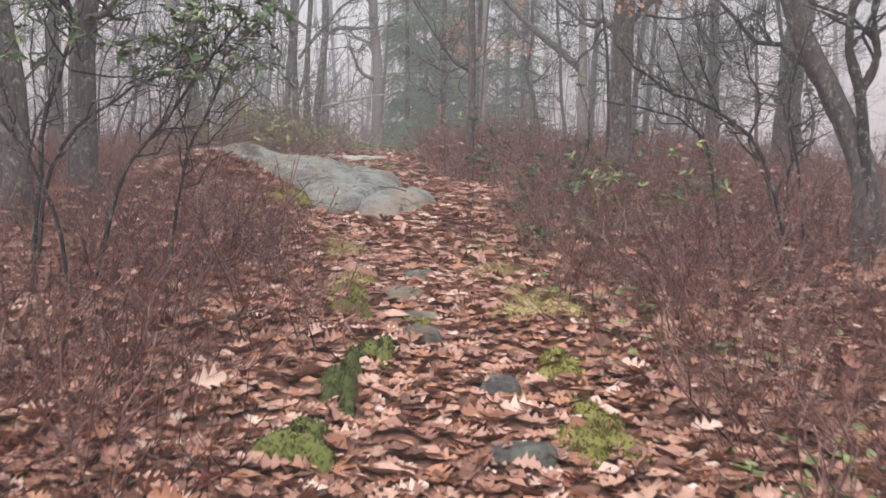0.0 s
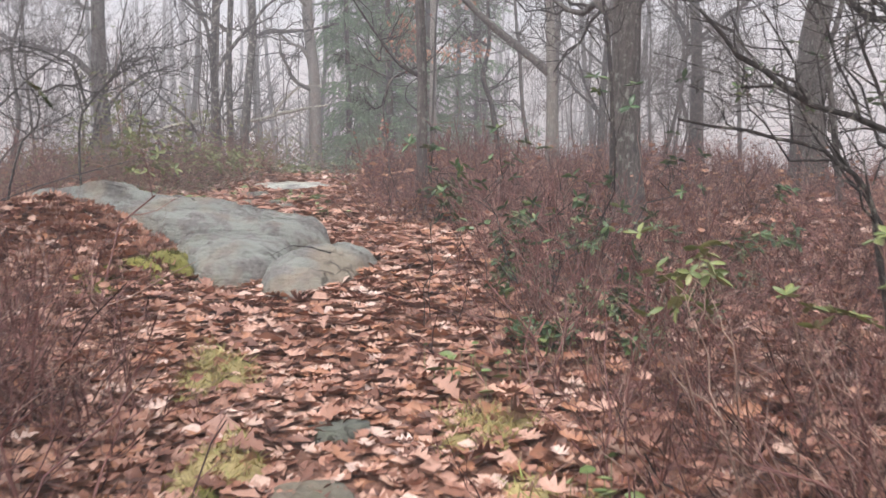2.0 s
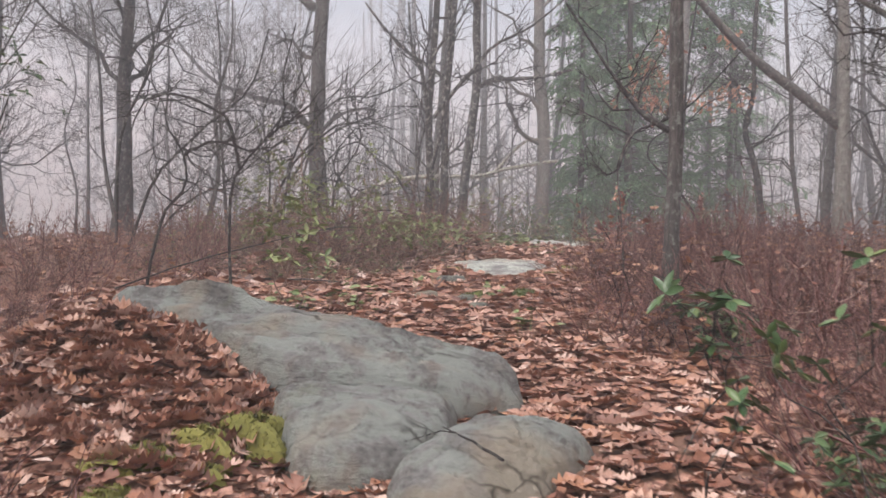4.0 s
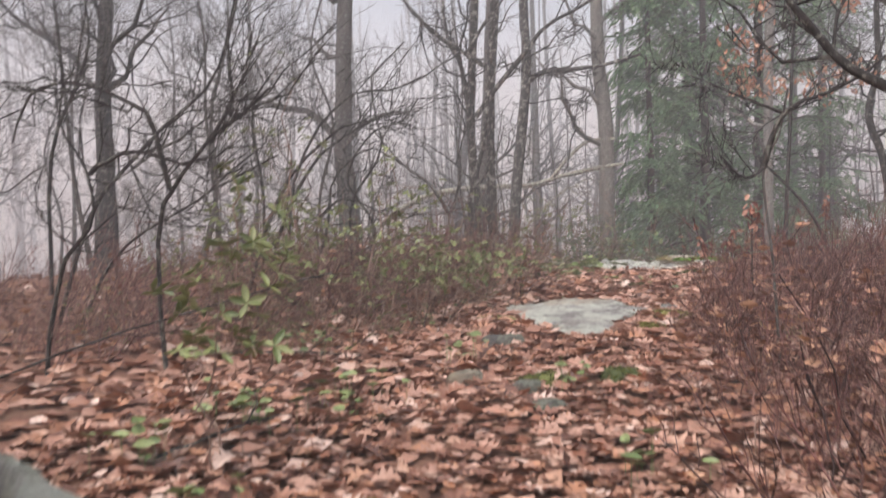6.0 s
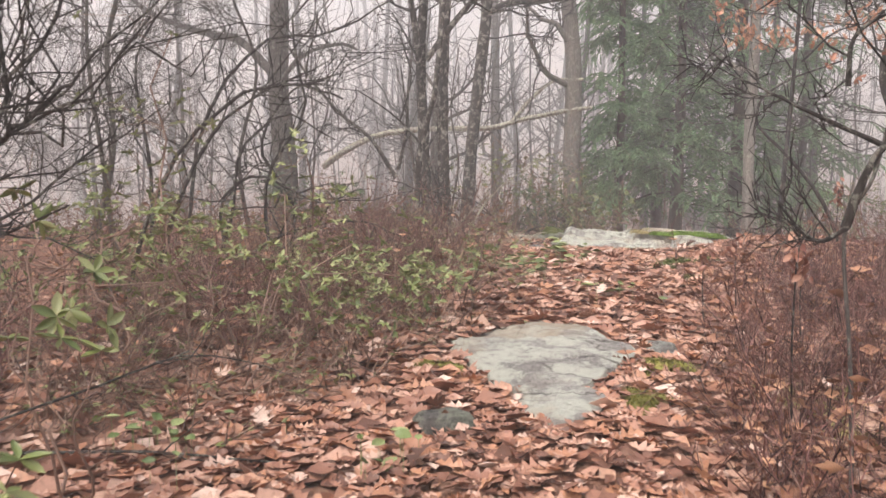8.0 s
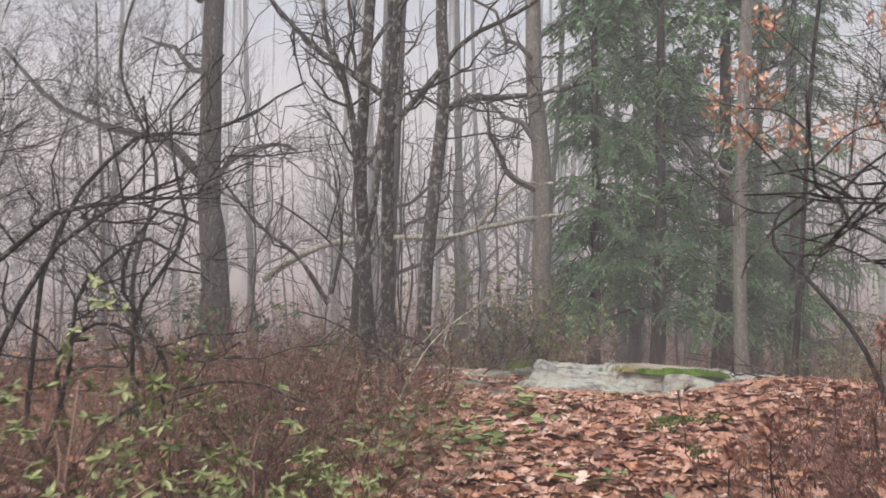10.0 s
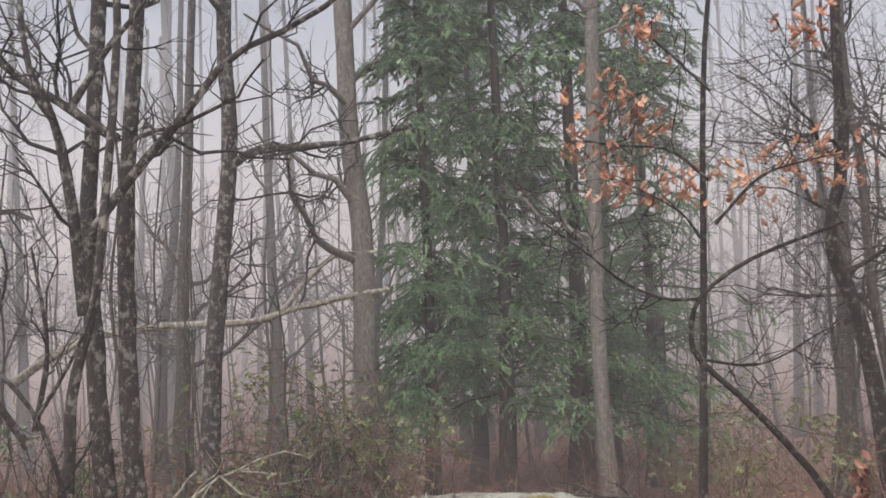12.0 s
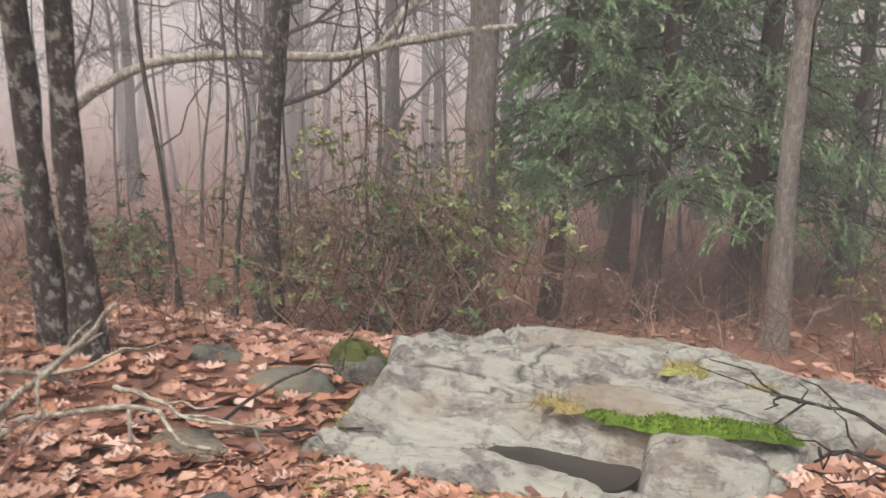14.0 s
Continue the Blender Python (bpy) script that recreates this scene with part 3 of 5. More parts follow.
tree("tree", "leaning grey tree with a forked dark stem", up(3.15, 7.05, (0.7, -0.1, 0), (1.3, -0.35, 0.1), (2.1, -0.7, 0.2), (5, -1.6, 0.5), (9, -2.0, 0.8)), 0.12, 0.05, M_bark, 5, 0.45, 1.8, 6,
     drawn=[([(3.05, 7, 0.95), (2.95, 6.95, 1.7), (2.84, 7, 2.15), (2.9, 7, 2.9), (2.7, 7, 3.8)], 0.05), ([(2.93, 6.97, 1.72), (3.06, 7, 2.0), (3.02, 7, 2.4), (3.2, 7, 3.4)], 0.04)], dark=M_bark_dark)
tree("tree", "thick pale grey tree standing in fog", up(5.1, 15, (2, 0.05, 0), (4, 0.4, 0), (8, 0.6, 0), (13, 0.5, 0)), 0.2, 0.09, M_bark, 7, 0.3, 2.6)
tree("tree", "mossy tree with a long limb leaning out of it", up(2.3, 18.7, (2, -0.05, 0), (3.2, -0.1, 0), (6, -0.3, 0), (10, -0.4, 0)), 0.10, 0.05, M_bark_pale, 4, 0.45, 1.6, 6,
     drawn=[([(2.22, 18.7, 2.7), (1.6, 18.7, 3.2), (0.95, 18.7, 3.75), (0.2, 18.65, 4.6), (-0.6, 18.6, 5.6), (-1.2, 18.5, 6.8)], 0.075)], dark=M_bark)
tree("tree", "slim grey tree at the trail's edge with a rising limb", up(0.05, 12.6, (1.4, 0.01, 0), (3, 0.0, 0), (6, 0.1, 0), (10, 0.2, 0.1)), 0.058, 0.03, M_bark, 5, 0.5, 1.2, 5,
     drawn=[([(0.1, 12.6, 2.19), (-0.16, 12.6, 2.34), (-0.27, 12.6, 2.47), (-0.37, 12.6, 2.61), (-0.43, 12.6, 2.69), (-0.73, 12.6, 3.14)], 0.022)], dark=M_bark_dark)
tree("tree", "large grey oak with crooked side limbs", up(-7.75, 26.2, (2, -0.05, 0), (4, -0.1, 0), (8, 0.1, 0), (14, 0.3, 0)), 0.24, 0.12, M_bark, 6, 0.45, 3, 7,
     drawn=[([(-7.85, 26, 3.1), (-8.5, 26, 3.7), (-9.2, 26, 3.85), (-10.4, 26, 4.3), (-11.2, 25.8, 5.2)], 0.08), ([(-7.85, 26, 5.9), (-8.6, 26, 6.4), (-9.8, 26, 6.5), (-11, 26, 7.3)], 0.10),
            ([(-7.8, 26, 2.9), (-7.3, 25.9, 3.4), (-6.6, 25.8, 3.6), (-6.2, 25.7, 3.5)], 0.05)])
tree("tree", "dark lichen-flecked trunk of a close pair", up(-4.16, 22.7, (1.2, -0.08, 0), (2.4, -0.12, 0), (4, -0.05, 0.1), (8, 0.1, 0.2), (12, 0.3, 0.3)), 0.076, 0.05, M_bark_fleck, 6, 0.5, 2, 7,
     drawn=[([(-4.1, 22.3, 3.1), (-3.79, 22.3, 3.5), (-3.34, 22.3, 4.0), (-2.99, 22.3, 4.4), (-2.35, 22.3, 4.7), (-1.6, 22.3, 5.3)], 0.04),
            ([(-4.15, 22.3, 2.5), (-4.2, 22.25, 3.2), (-4.29, 22.2, 3.9), (-4.5, 22.2, 4.4), (-4.57, 22.2, 5.2)], 0.05)])
tree("tree", "dark lichen-flecked trunk of a close pair", up(-3.89, 22.6, (1.2, -0.06, 0), (2.4, -0.05, 0), (4, 0.03, 0.1), (8, 0.2, 0.2), (12, 0.1, 0.3)), 0.075, 0.048, M_bark_fleck, 6, 0.5, 2, 7,
     drawn=[([(-3.86, 22.25, 3.8), (-4.25, 22.25, 4.07), (-4.76, 22.2, 4.45), (-5.4, 22.2, 5.2)], 0.045), ([(-4.2, 22.25, 4.05), (-3.93, 22.3, 4.5), (-3.6, 22.3, 4.9), (-3.3, 22.3, 5.6)], 0.03)])
tree("tree", "thin dark stem leaning towards the pair", up(-4.17, 21.9, (0.6, 0.06, 0), (1.1, 0.09, 0), (1.6, 0.22, 0), (2.05, 0.31, 0), (4, 0.4, 0.2), (6, 0.2, 0.3)), 0.045, 0.025, M_bark_fleck, 0, twigs=5,
     drawn=[([(-4.4, 21.9, 1.6), (-4.7, 21.8, 2.1), (-5.2, 21.8, 2.5), (-5.8, 21.7, 3.3)], 0.03), ([(-4.4, 22, 1.7), (-4.25, 21.9, 2.3), (-4.3, 21.8, 3.0)], 0.025)])
tree("tree", "straight bare tree with one long side limb", up(-4.33, 26.1, (1.5, -0.02, 0), (4.4, 0.27, 0), (6, 0.25, 0), (9, 0.35, 0), (14, 0.3, 0)), 0.12, 0.065, M_bark_fleck, 7, 0.5, 2.2, 7,
     drawn=[([(-4.1, 26.1, 4.0), (-3.76, 26.05, 4.22), (-3.1, 26.0, 4.24), (-2.51, 26, 4.3), (-1.92, 25.9, 4.42)], 0.06)])
tree("tree", "smooth grey trunk next to hemlocks", up(-2.72, 28.5, (1.5, -0.1, 0), (4, -0.12, 0), (7, -0.3, 0), (14, -0.2, 0)), 0.21, 0.1, M_bark_pale, 7, 0.4, 2.6)
tree("tree", "pale straight trunk between hemlocks", up(0.47, 28.1, (2, -0.08, 0), (4.3, -0.08, 0), (8, 0.0, 0), (14, 0.2, 0)), 0.108, 0.08, M_bark_pale, 6, 0.4, 2.4)
tree("tree", "dark crooked tree at the wood's edge", up(2.6, 24, (0.8, -0.08, 0), (1.9, -0.25, 0), (3.3, -0.33, 0), (4, -0.42, 0), (9, -0.7, 0)), 0.052, 0.03, M_bark, 8, 0.3, 1.9, 7)
tree("tree", "dark crooked tree at the wood's edge", up(1.75, 22.3, (1.4, -0.2, 0), (2.1, -0.4, 0), (2.8, -0.28, 0), (3.9, -0.3, 0), (8, -0.1, 0)), 0.06, 0.03, M_bark_dark, 7, 0.25, 1.5, 7)

sap = tree("oak_sapling", "thin oak sapling still holding orange leaves", up(0.24, 21.85, (0.9, 0.04, 0), (1.8, 0.08, 0), (3.2, 0.14, 0), (4.6, 0.3, 0), (6.5, 0.4, 0)), 0.03, 0.012, M_bark_dark, 5, 0.5, 1.0, 5,
           drawn=[([(0.36, 21.8, 3.3), (0.1, 21.75, 3.5), (-0.2, 21.8, 3.55), (-0.5, 21.8, 3.6)], 0.012), ([(0.4, 21.8, 3.0), (0.7, 21.8, 3.3), (1.0, 21.8, 3.4), (1.3, 21.8, 3.45)], 0.012),
                  ([(0.4, 21.8, 3.9), (0.1, 21.8, 4.2), (-0.05, 21.8, 4.35)], 0.01), ([(0.3, 21.8, 2.9), (0.15, 21.8, 3.1), (-0.2, 21.8, 3.3)], 0.01)])
OAK = leaf_shape(LEAF_OAK, 0.25, 0.3)


def leaf_cloud(name, centres, spread, count, size, material, parent, shape=None, droop=0.6):
    c = np.repeat(np.array(centres, float), count, 0)
    p = c + rng.normal(0, 1, c.shape) * np.array(spread)
    f, u = rand_dirs(len(p), 0.8)
    f = unit(f + np.array([0, 0, -droop]))
    s = size * rng.uniform(0.6, 1.2, len(p))
    g = Geo().add(*scatter(shape or OAK, p, f, u, s, s * 0.6))
    ob = part(name, g.mesh(name, material), parent, kind="stuff")
    if parent is not None:
        ob.matrix_parent_inverse = parent.matrix_basis.inverted()
    return ob


leaf_cloud("leaves", [(-0.35, 21.8, 3.9), (-0.45, 21.8, 3.58), (-0.25, 21.8, 3.35), (-0.05, 21.8, 3.66), (0.16, 21.8, 3.25), (-0.03, 21.8, 4.35), (0.65, 21.8, 3.3), (1.0, 21.8, 3.46), (1.26, 21.8, 3.4),
                      (1.03, 21.8, 4.3), (-0.15, 21.9, 3.3)], (0.11, 0.10, 0.10), 26, 0.10, M_orange, sap, droop=1.1)
oaksap = tree("oak_sapling", "thin oak sapling with a few withered leaves", up(1.6, 10.55, (0.8, 0.02, 0), (1.6, -0.02, 0), (2.4, -0.1, 0), (3.4, 0.1, 0)), 0.022, 0.01, M_bark_dark, 6, 0.5, 0.9, 5)
leaf_cloud("leaves", [(1.75, 10.5, 2.9), (1.95, 10.5, 2.85), (2.25, 10.5, 2.9), (1.3, 10.5, 3.1), (1.85, 10.5, 3.4), (1.5, 10.5, 3.5)], (0.10, 0.10, 0.07), 9, 0.10, M_orange, oaksap)
leaf_cloud("leaves", [(-0.2, 14.0, 2.6), (-0.1, 14.05, 2.4), (0.5, 16.1, 3.3), (0.3, 15.5, 3.6)], (0.2, 0.2, 0.12), 3, 0.06, M_redleaf,
           tree("oak_sapling", "twisted thin sapling over the trail's edge", up(-0.3, 14.1, (0.6, -0.05, 0), (1.1, -0.1, 0), (1.3, -0.02, 0), (1.55, 0.03, 0)), 0.008, 0.006, M_bark, 0, twigs=8, fine=0.28, dark=M_bark_dark,
                drawn=[([(-0.4, 14.1, 2.0), (-0.34, 14.1, 2.2), (-0.25, 14.1, 2.33), (-0.03, 14.1, 2.41), (0.22, 14.1, 2.57), (0.6, 14.1, 3.0)], 0.016), ([(-0.3, 14.1, 2.3), (-0.52, 14.1, 2.4), (-0.76, 14.1, 2.52)], 0.01),
                       ([(-0.39, 14.1, 2.0), (-0.5, 14.1, 1.95), (-0.63, 14.1, 2.08)], 0.01), ([(-0.42, 14.1, 2.5), (-0.4, 14.1, 2.68), (-0.2, 14.1, 2.8)], 0.01)]))
tree("sapling", "bent bare sapling leaning over the leaves", [(0.75, 20.0, 0.8), (0.44, 19.95, 1.55), (0.09, 19.9, 2.0), (-0.18, 19.9, 2.27), (-0.22, 19.9, 2.4), (-0.17, 19.9, 2.57), (0.07, 19.9, 2.74), (0.5, 19.9, 2.9)],
     0.02, 0.008, M_bark_dark, 0, twigs=7, fine=0.4, drawn=[([(-0.18, 19.9, 2.56), (-0.35, 19.9, 2.57), (-0.54, 19.9, 2.66), (-0.69, 19.9, 2.79), (-0.9, 19.9, 2.95)], 0.009),
                                                  ([(-0.2, 19.9, 2.28), (0.1, 19.9, 2.25), (0.4, 19.9, 2.4)], 0.008)])

crook = [([(-3.4, 20.5, 0.9), (-3.47, 20.5, 1.44), (-3.65, 20.5, 2.0), (-3.93, 20.5, 2.33), (-4.21, 20.5, 2.54), (-4.41, 20.5, 2.66)], 0.017), ([(-3.65, 20.5, 2.0), (-3.48, 20.5, 2.26), (-3.35, 20.5, 2.52), (-3.3, 20.5, 2.7)], 0.012),
         ([(-3.93, 20.5, 2.33), (-3.8, 20.5, 2.8), (-3.88, 20.5, 3.1), (-3.95, 20.5, 3.32)], 0.009)]
tree("sapling", "dark crooked sapling forking low beside the trail", crook[0][0], 0.019, 0.008, M_bark_dark, 0, twigs=6, fine=0.35, drawn=crook[1:], sides=7)

dead = thing("dead_limb", (0, 0, 0), "broken pale lichened limb caught across the trunks", "branch")
for pts, r in (([(-7.9, 28.45, 1.35), (-7.4, 28.4, 1.68), (-6.7, 28.4, 2.0), (-5.6, 28.4, 2.13), (-4.5, 28.4, 2.14), (-3.85, 28.4, 2.3), (-3.2, 28.4, 2.44), (-2.47, 28.4, 2.55)], 0.068),
               ([(-3.98, 28.4, 2.28), (-3.65, 28.4, 2.68), (-3.2, 28.4, 3.04), (-2.64, 28.4, 3.08)], 0.042)):
    q = smooth_line(pts, 20)
    V, Q, cap = tubes(q[None], (r * np.linspace(1, 0.55, 20))[None], 9)
    part("limb", mesh_of("limb", V + rng.normal(0, 0.006, V.shape), Q, M_deadwood), dead)

# the wood behind: a handful of trees, repeated
_far = []
for k in range(7):
    h = rng.uniform(11, 16)
    a, b = rng.uniform(-0.5, 0.5, 2)
    _far.append(tree("tree", "tall bare tree fading into the fog", [(0, 0, -0.3), (a * 0.2, b * 0.2, 2.5), (a * 0.8, b, 6), (a * 1.6, b * 1.5, h)], rng.uniform(0.09, 0.19), 0.04,
                     M_bark if k % 2 else M_bark_dark, 9, 0.22, 2.4, 8, group="trees of the wood", sides=8, depth=1, fine=1.1))
_spots, _tries = [], 0
while len(_spots) < 120 and _tries < 6000:
    _tries += 1
    x, y = rng.uniform(-34, 34), rng.uniform(-12, 72)
    inside = -9.5 < x < 7 and -6 < y < 30
    near = -3.5 < x < 2.6 and y < 36
    if inside or near or any((x - a) ** 2 + (y - b) ** 2 < 2.2 for a, b in _spots):
        continue
    _spots.append((x, y))
for k in range(46):
    x, y = rng.uniform(-15, 9), rng.uniform(33, 50)
    if all((x - a) ** 2 + (y - b) ** 2 > 1.2 for a, b in _spots):
        _spots.append((x, y))
_spots += [(5.6, 21.5), (4.6, 26.5), (-6.0, 30), (-1.6, 36), (-5.2, 33.5), (-3.4, 34), (3.6, 28), (-9, 20), (-5.4, 38), (2.4, 34)]
for k, (x, y) in enumerate(_spots):
    m = Matrix.Translation((x, y, float(ground_z(x, y)))) @ Matrix.Rotation(rng.uniform(0, 6.28), 4, "Z") @ Matrix.Diagonal((1, 1, rng.uniform(0.85, 1.15), 1))
    if k < len(_far):
        _far[k].matrix_basis = m
    else:
        copy_thing(_far[k % len(_far)], m)


# low branchy trees that crowd both sides of the trail
_low = []
for k in range(4):
    h, a, b = rng.uniform(4.0, 6.0), *rng.uniform(-0.6, 0.6, 2)
    _low.append(tree("understory_tree", "crooked low tree with a mesh of fine bare twigs", [(0, 0, -0.2), (a * 0.8, b * 0.4, h * 0.22), (a * 0.2, b, h * 0.5), (a * 1.4, b * 0.8, h * 0.75), (a, b * 1.6, h)], rng.uniform(0.035, 0.055), 0.014,
                     M_bark, 13, 0.14, 2.0, 9, group="understory trees of the wood", sides=7, depth=2, fine=0.9, dark=M_bark))
_n = 0
while _n < 34:
    x, y = rng.choice([rng.uniform(-12, -5.2), rng.uniform(2.9, 8)]), rng.uniform(11.5, 30)
    s = rng.uniform(0.75, 1.2)
    m = Matrix.Translation((x, y, float(ground_z(x, y)))) @ Matrix.Rotation(rng.uniform(0, 6.28), 4, "Z") @ Matrix.Diagonal((s, s, s, 1))
    if _n < 4:
        _low[_n].matrix_basis = m
    else:
        copy_thing(_low[_n % 4], m)
    _n += 1

# thin young stems that fill the wood below the ledge
_thin = []
for k in range(5):
    h, a, b = rng.uniform(4.5, 8.5), *rng.uniform(-0.5, 0.5, 2)
    _thin.append(tree("sapling", "thin bare young tree standing in fog", [(0, 0, -0.2), (a * 0.7, b * 0.5, h * 0.2), (a * 0.2, b, h * 0.45), (a * 1.3, b * 0.7, h * 0.7), (a * 1.2, b * 1.5, h)], rng.uniform(0.025, 0.045), 0.012,
                      M_bark, 7, 0.2, 1.3, 5, group="young trees of the wood", sides=6, depth=1, fine=0.7, dark=M_bark))
_n = 0
while _n < 85:
    x, y = rng.uniform(-13, 8), rng.uniform(25.6, 44)
    if (-2.6 < x < 1.4 and y < 31.5) or (abs(x + 7.75) < 0.6 and abs(y - 26.2) < 0.6):
        continue
    s = rng.uniform(0.7, 1.25)
    m = Matrix.Translation((x, y, float(ground_z(x, y)))) @ Matrix.Rotation(rng.uniform(0, 6.28), 4, "Z") @ Matrix.Diagonal((s, s, s, 1))
    if _n < 5:
        _thin[_n].matrix_basis = m
    else:
        copy_thing(_thin[_n % 5], m)
    _n += 1


# ---- hemlocks ----
QUILL = (np.array([(-0.5, 0, 0), (0, -0.5, 0.03), (0.5, 0, -0.04), (0, 0.5, 0.03)]), np.array([(0, 1, 2, 3)]))


def hemlock(x, y, h, reach, low, r, label):
    z = float(ground_z(x, y)) - 0.2
    t = thing("hemlock", (x, y, z), label, "tree", "hemlocks behind the ledge")
    me, line, rad = trunk_mesh([(0, 0, 0), (0.05, 0, h * 0.3), (0, 0.05, h * 0.7), (0, 0, h)], r, 0.02, M_bark_hem)
    part("trunk", me, t)
    n = int(h * 17)
    s = np.sort(rng.uniform(low / h, 0.985, n))
    p = np.stack([np.interp(s, np.linspace(0, 1, len(line)), line[:, a]) for a in range(3)], -1)
    az = rng.uniform(0, 6.28, n)
    L = reach * (1.06 - s) ** 0.5 * rng.uniform(0.4, 1.15, n)
    way = np.stack([np.cos(az), np.sin(az), rng.uniform(-0.2, 0.5, n)], -1)
    B = branches(p, unit(way), L, 6, 0.09, -0.34)
    R = np.clip(0.012 * L, 0.008, 0.03)[:, None] * np.linspace(1, 0.3, 6)
    g = Geo().add(*tubes(B, R, 3))
    q, w, _ = on_lines(B, R, 16, 0.14)
    side = unit(np.cross(w, (0, 0, 1.0))) * rng.choice([-1, 1], len(q))[:, None]
    S = branches(q, unit(side + w * 0.7 + rng.normal(0, 0.15, w.shape)), rng.uniform(0.18, 0.6, len(q)), 3, 0.12, -0.4)
    SR = np.full((len(q), 3), 0.004)
    g.add(*tubes(S, SR, 3))
    part("bough_layer", g.mesh("bough_layer", M_bark_hem), t, kind="stuff")
    low = S[:, 0, 2] < 6.5
    c, cw = (np.concatenate(a) for a in zip(on_lines(S[low], SR[low], 27, 0.0)[:2], on_lines(S[~low], SR[~low], 7, 0.0)[:2]))
    f = unit(cw + rng.normal(0, 0.6, cw.shape) * (1, 1, 0.4))
    u = unit(np.array([0, 0, 1.0]) + rng.normal(0, 0.6, cw.shape))
    z2 = rng.uniform(0.05, 0.12, len(c)) * np.where(c[:, 2] < 6.5, 1, 1.6)
    part("foliage", Geo().add(*scatter(QUILL, c, f, u, z2, z2 * 0.3)).mesh("foliage", M_needle, False), t, "drooping dark green needle sprays", "stuff")
    return t


hemlock(-2.0, 29.1, 10, 1.15, 2.3, 0.12, "dark green hemlock with bare lower trunk")
hemlock(-0.88, 29.6, 12, 1.9, 2.1, 0.15, "dark green hemlock with bare lower trunk")
hemlock(0.28, 30.2, 12, 2.0, 1.9, 0.2, "stout dark green hemlock with drooping sprays")
hemlock(-1.3, 32.5, 11, 2.2, 1.8, 0.15, "dark green hemlock behind the others")
hemlock(1.75, 32.0, 9.5, 2.2, 1.2, 0.13, "dark green hemlock behind the others")


# ---- thicket of bare huckleberry ----
def edge(y, which):
    return np.interp(y, EY, EL if which < 0 else ER)


def plants(n, x0, x1, y0, y1, gap=0.0):
    x, y = rng.uniform(x0, x1, n), rng.uniform(y0, y1, n)
    w = 0.16 * wave(x * 1.3, y * 1.1)
    out = np.maximum(edge(y, -1) - x, x - edge(y, 1)) + w - gap
    keep = (out > 0) & (rng.uniform(0, 1, n) < np.clip(0.15 + out * 0.9, 0, 1)) & (wave(x * 2.3 + 1, y * 2.1) + rng.normal(0, 0.6, n) > -0.6)
    keep &= ~((np.abs(x - 1.86) < 0.25) & (np.abs(y - 10.95) < 0.25))
    return x[keep], y[keep], out[keep]


def thicket(name, label, x, y, tall, material, stems=1, side=7, radius=0.0046, leaves=4, bend=0.24, leaf=None, size=(0.025, 0.06), spread=0.42):
    n = len(x)
    p = np.stack([x, y, ground_z(x, y) - 0.02], -1)
    h = tall * rng.uniform(0.4, 1.2, n)
    way = unit(np.stack([rng.normal(0, spread, n), rng.normal(0, spread, n), np.ones(n)], -1))
    P = branches(p, way, h, 5, bend, 0.05)
    R = radius * rng.uniform(0.7, 1.3, n)[:, None] * np.linspace(1.1, 0.5, 5)
    g = Geo().add(*tubes(P, R, 3))
    q, w, r = on_lines(P, R, side, 0.25)
    L = rng.uniform(0.12, 0.34, len(q)) * tall * 1.3
    S = branches(q, around(w, 0.75), L, 3, bend, 0.15)
    SR = (r * 0.75)[:, None] * np.linspace(1, 0.5, 3)
    g.add(*tubes(S, SR, 3))
    q2, w2, r2 = on_lines(S, SR, 1, 0.3)
    g.add(*tubes(branches(q2, around(w2, 0.5), rng.uniform(0.05, 0.15, len(q2)), 2, 0.1, 0.1), (r2 * 0.8)[:, None] * np.linspace(1, 0.6, 2), 3))
    ob = tagged(new(name, g.mesh(name, material)), label, "shrubs", kind="stuff")
    if leaves:
        c = q[rng.uniform(0, 1, len(q)) < leaves / side]
        f, u = rand_dirs(len(c), 1.0)
        s = rng.uniform(*size, len(c))
        part("leaves", Geo().add(*scatter(leaf_shape(LEAF_MIN), c, f, u, s, s * 0.6)).mesh("leaves", leaf or M_redleaf), ob, kind="stuff")
    return ob


x, y, _ = plants(2500, -5.5, 0, -1.5, 12)
thicket("huckleberry_thicket", "knee-high bare purple-brown huckleberry thicket", x, y, 0.52, M_twig, leaves=3, size=(0.03, 0.07), spread=0.55)
x, y, _ = plants(2000, 0, 5.5, -1.5, 13)
thicket("huckleberry_thicket", "knee-high bare purple-brown huckleberry thicket", x, y, 0.55, M_twig, leaves=3, size=(0.03, 0.07), spread=0.55)
x, y, _ = plants(1900, -8, -1, 12, 24)
thicket("huckleberry_thicket", "brown thicket with withered leaves under the trees", x, y, 0.42, M_scrub, side=6, leaves=4, leaf=M_brown, size=(0.04, 0.09), spread=0.8, bend=0.35)
x, y, _ = plants(2400, -1, 6, 11, 21)
thicket("huckleberry_thicket", "red-brown thicket with withered leaves beside the trail", x, y, 0.55, M_twig, side=6, leaves=3, leaf=M_brown, size=(0.035, 0.08), spread=0.55)
y = rng.uniform(11.7, 16.2, 150)
x = np.interp(y, [11.7, 13, 14.5, 16.2], [-0.45, -0.55, -0.72, -0.72]) + np.abs(rng.normal(0, 0.6, 150))
k = (np.abs(x - 0.05) > 0.1) | (np.abs(y - 12.6) > 0.12)
thicket("huckleberry_thicket", "red-brown thicket crowding the bend of the trail", x[k], y[k], 0.55, M_twig, side=9, leaves=6, leaf=M_brown, size=(0.03, 0.07), spread=0.55)
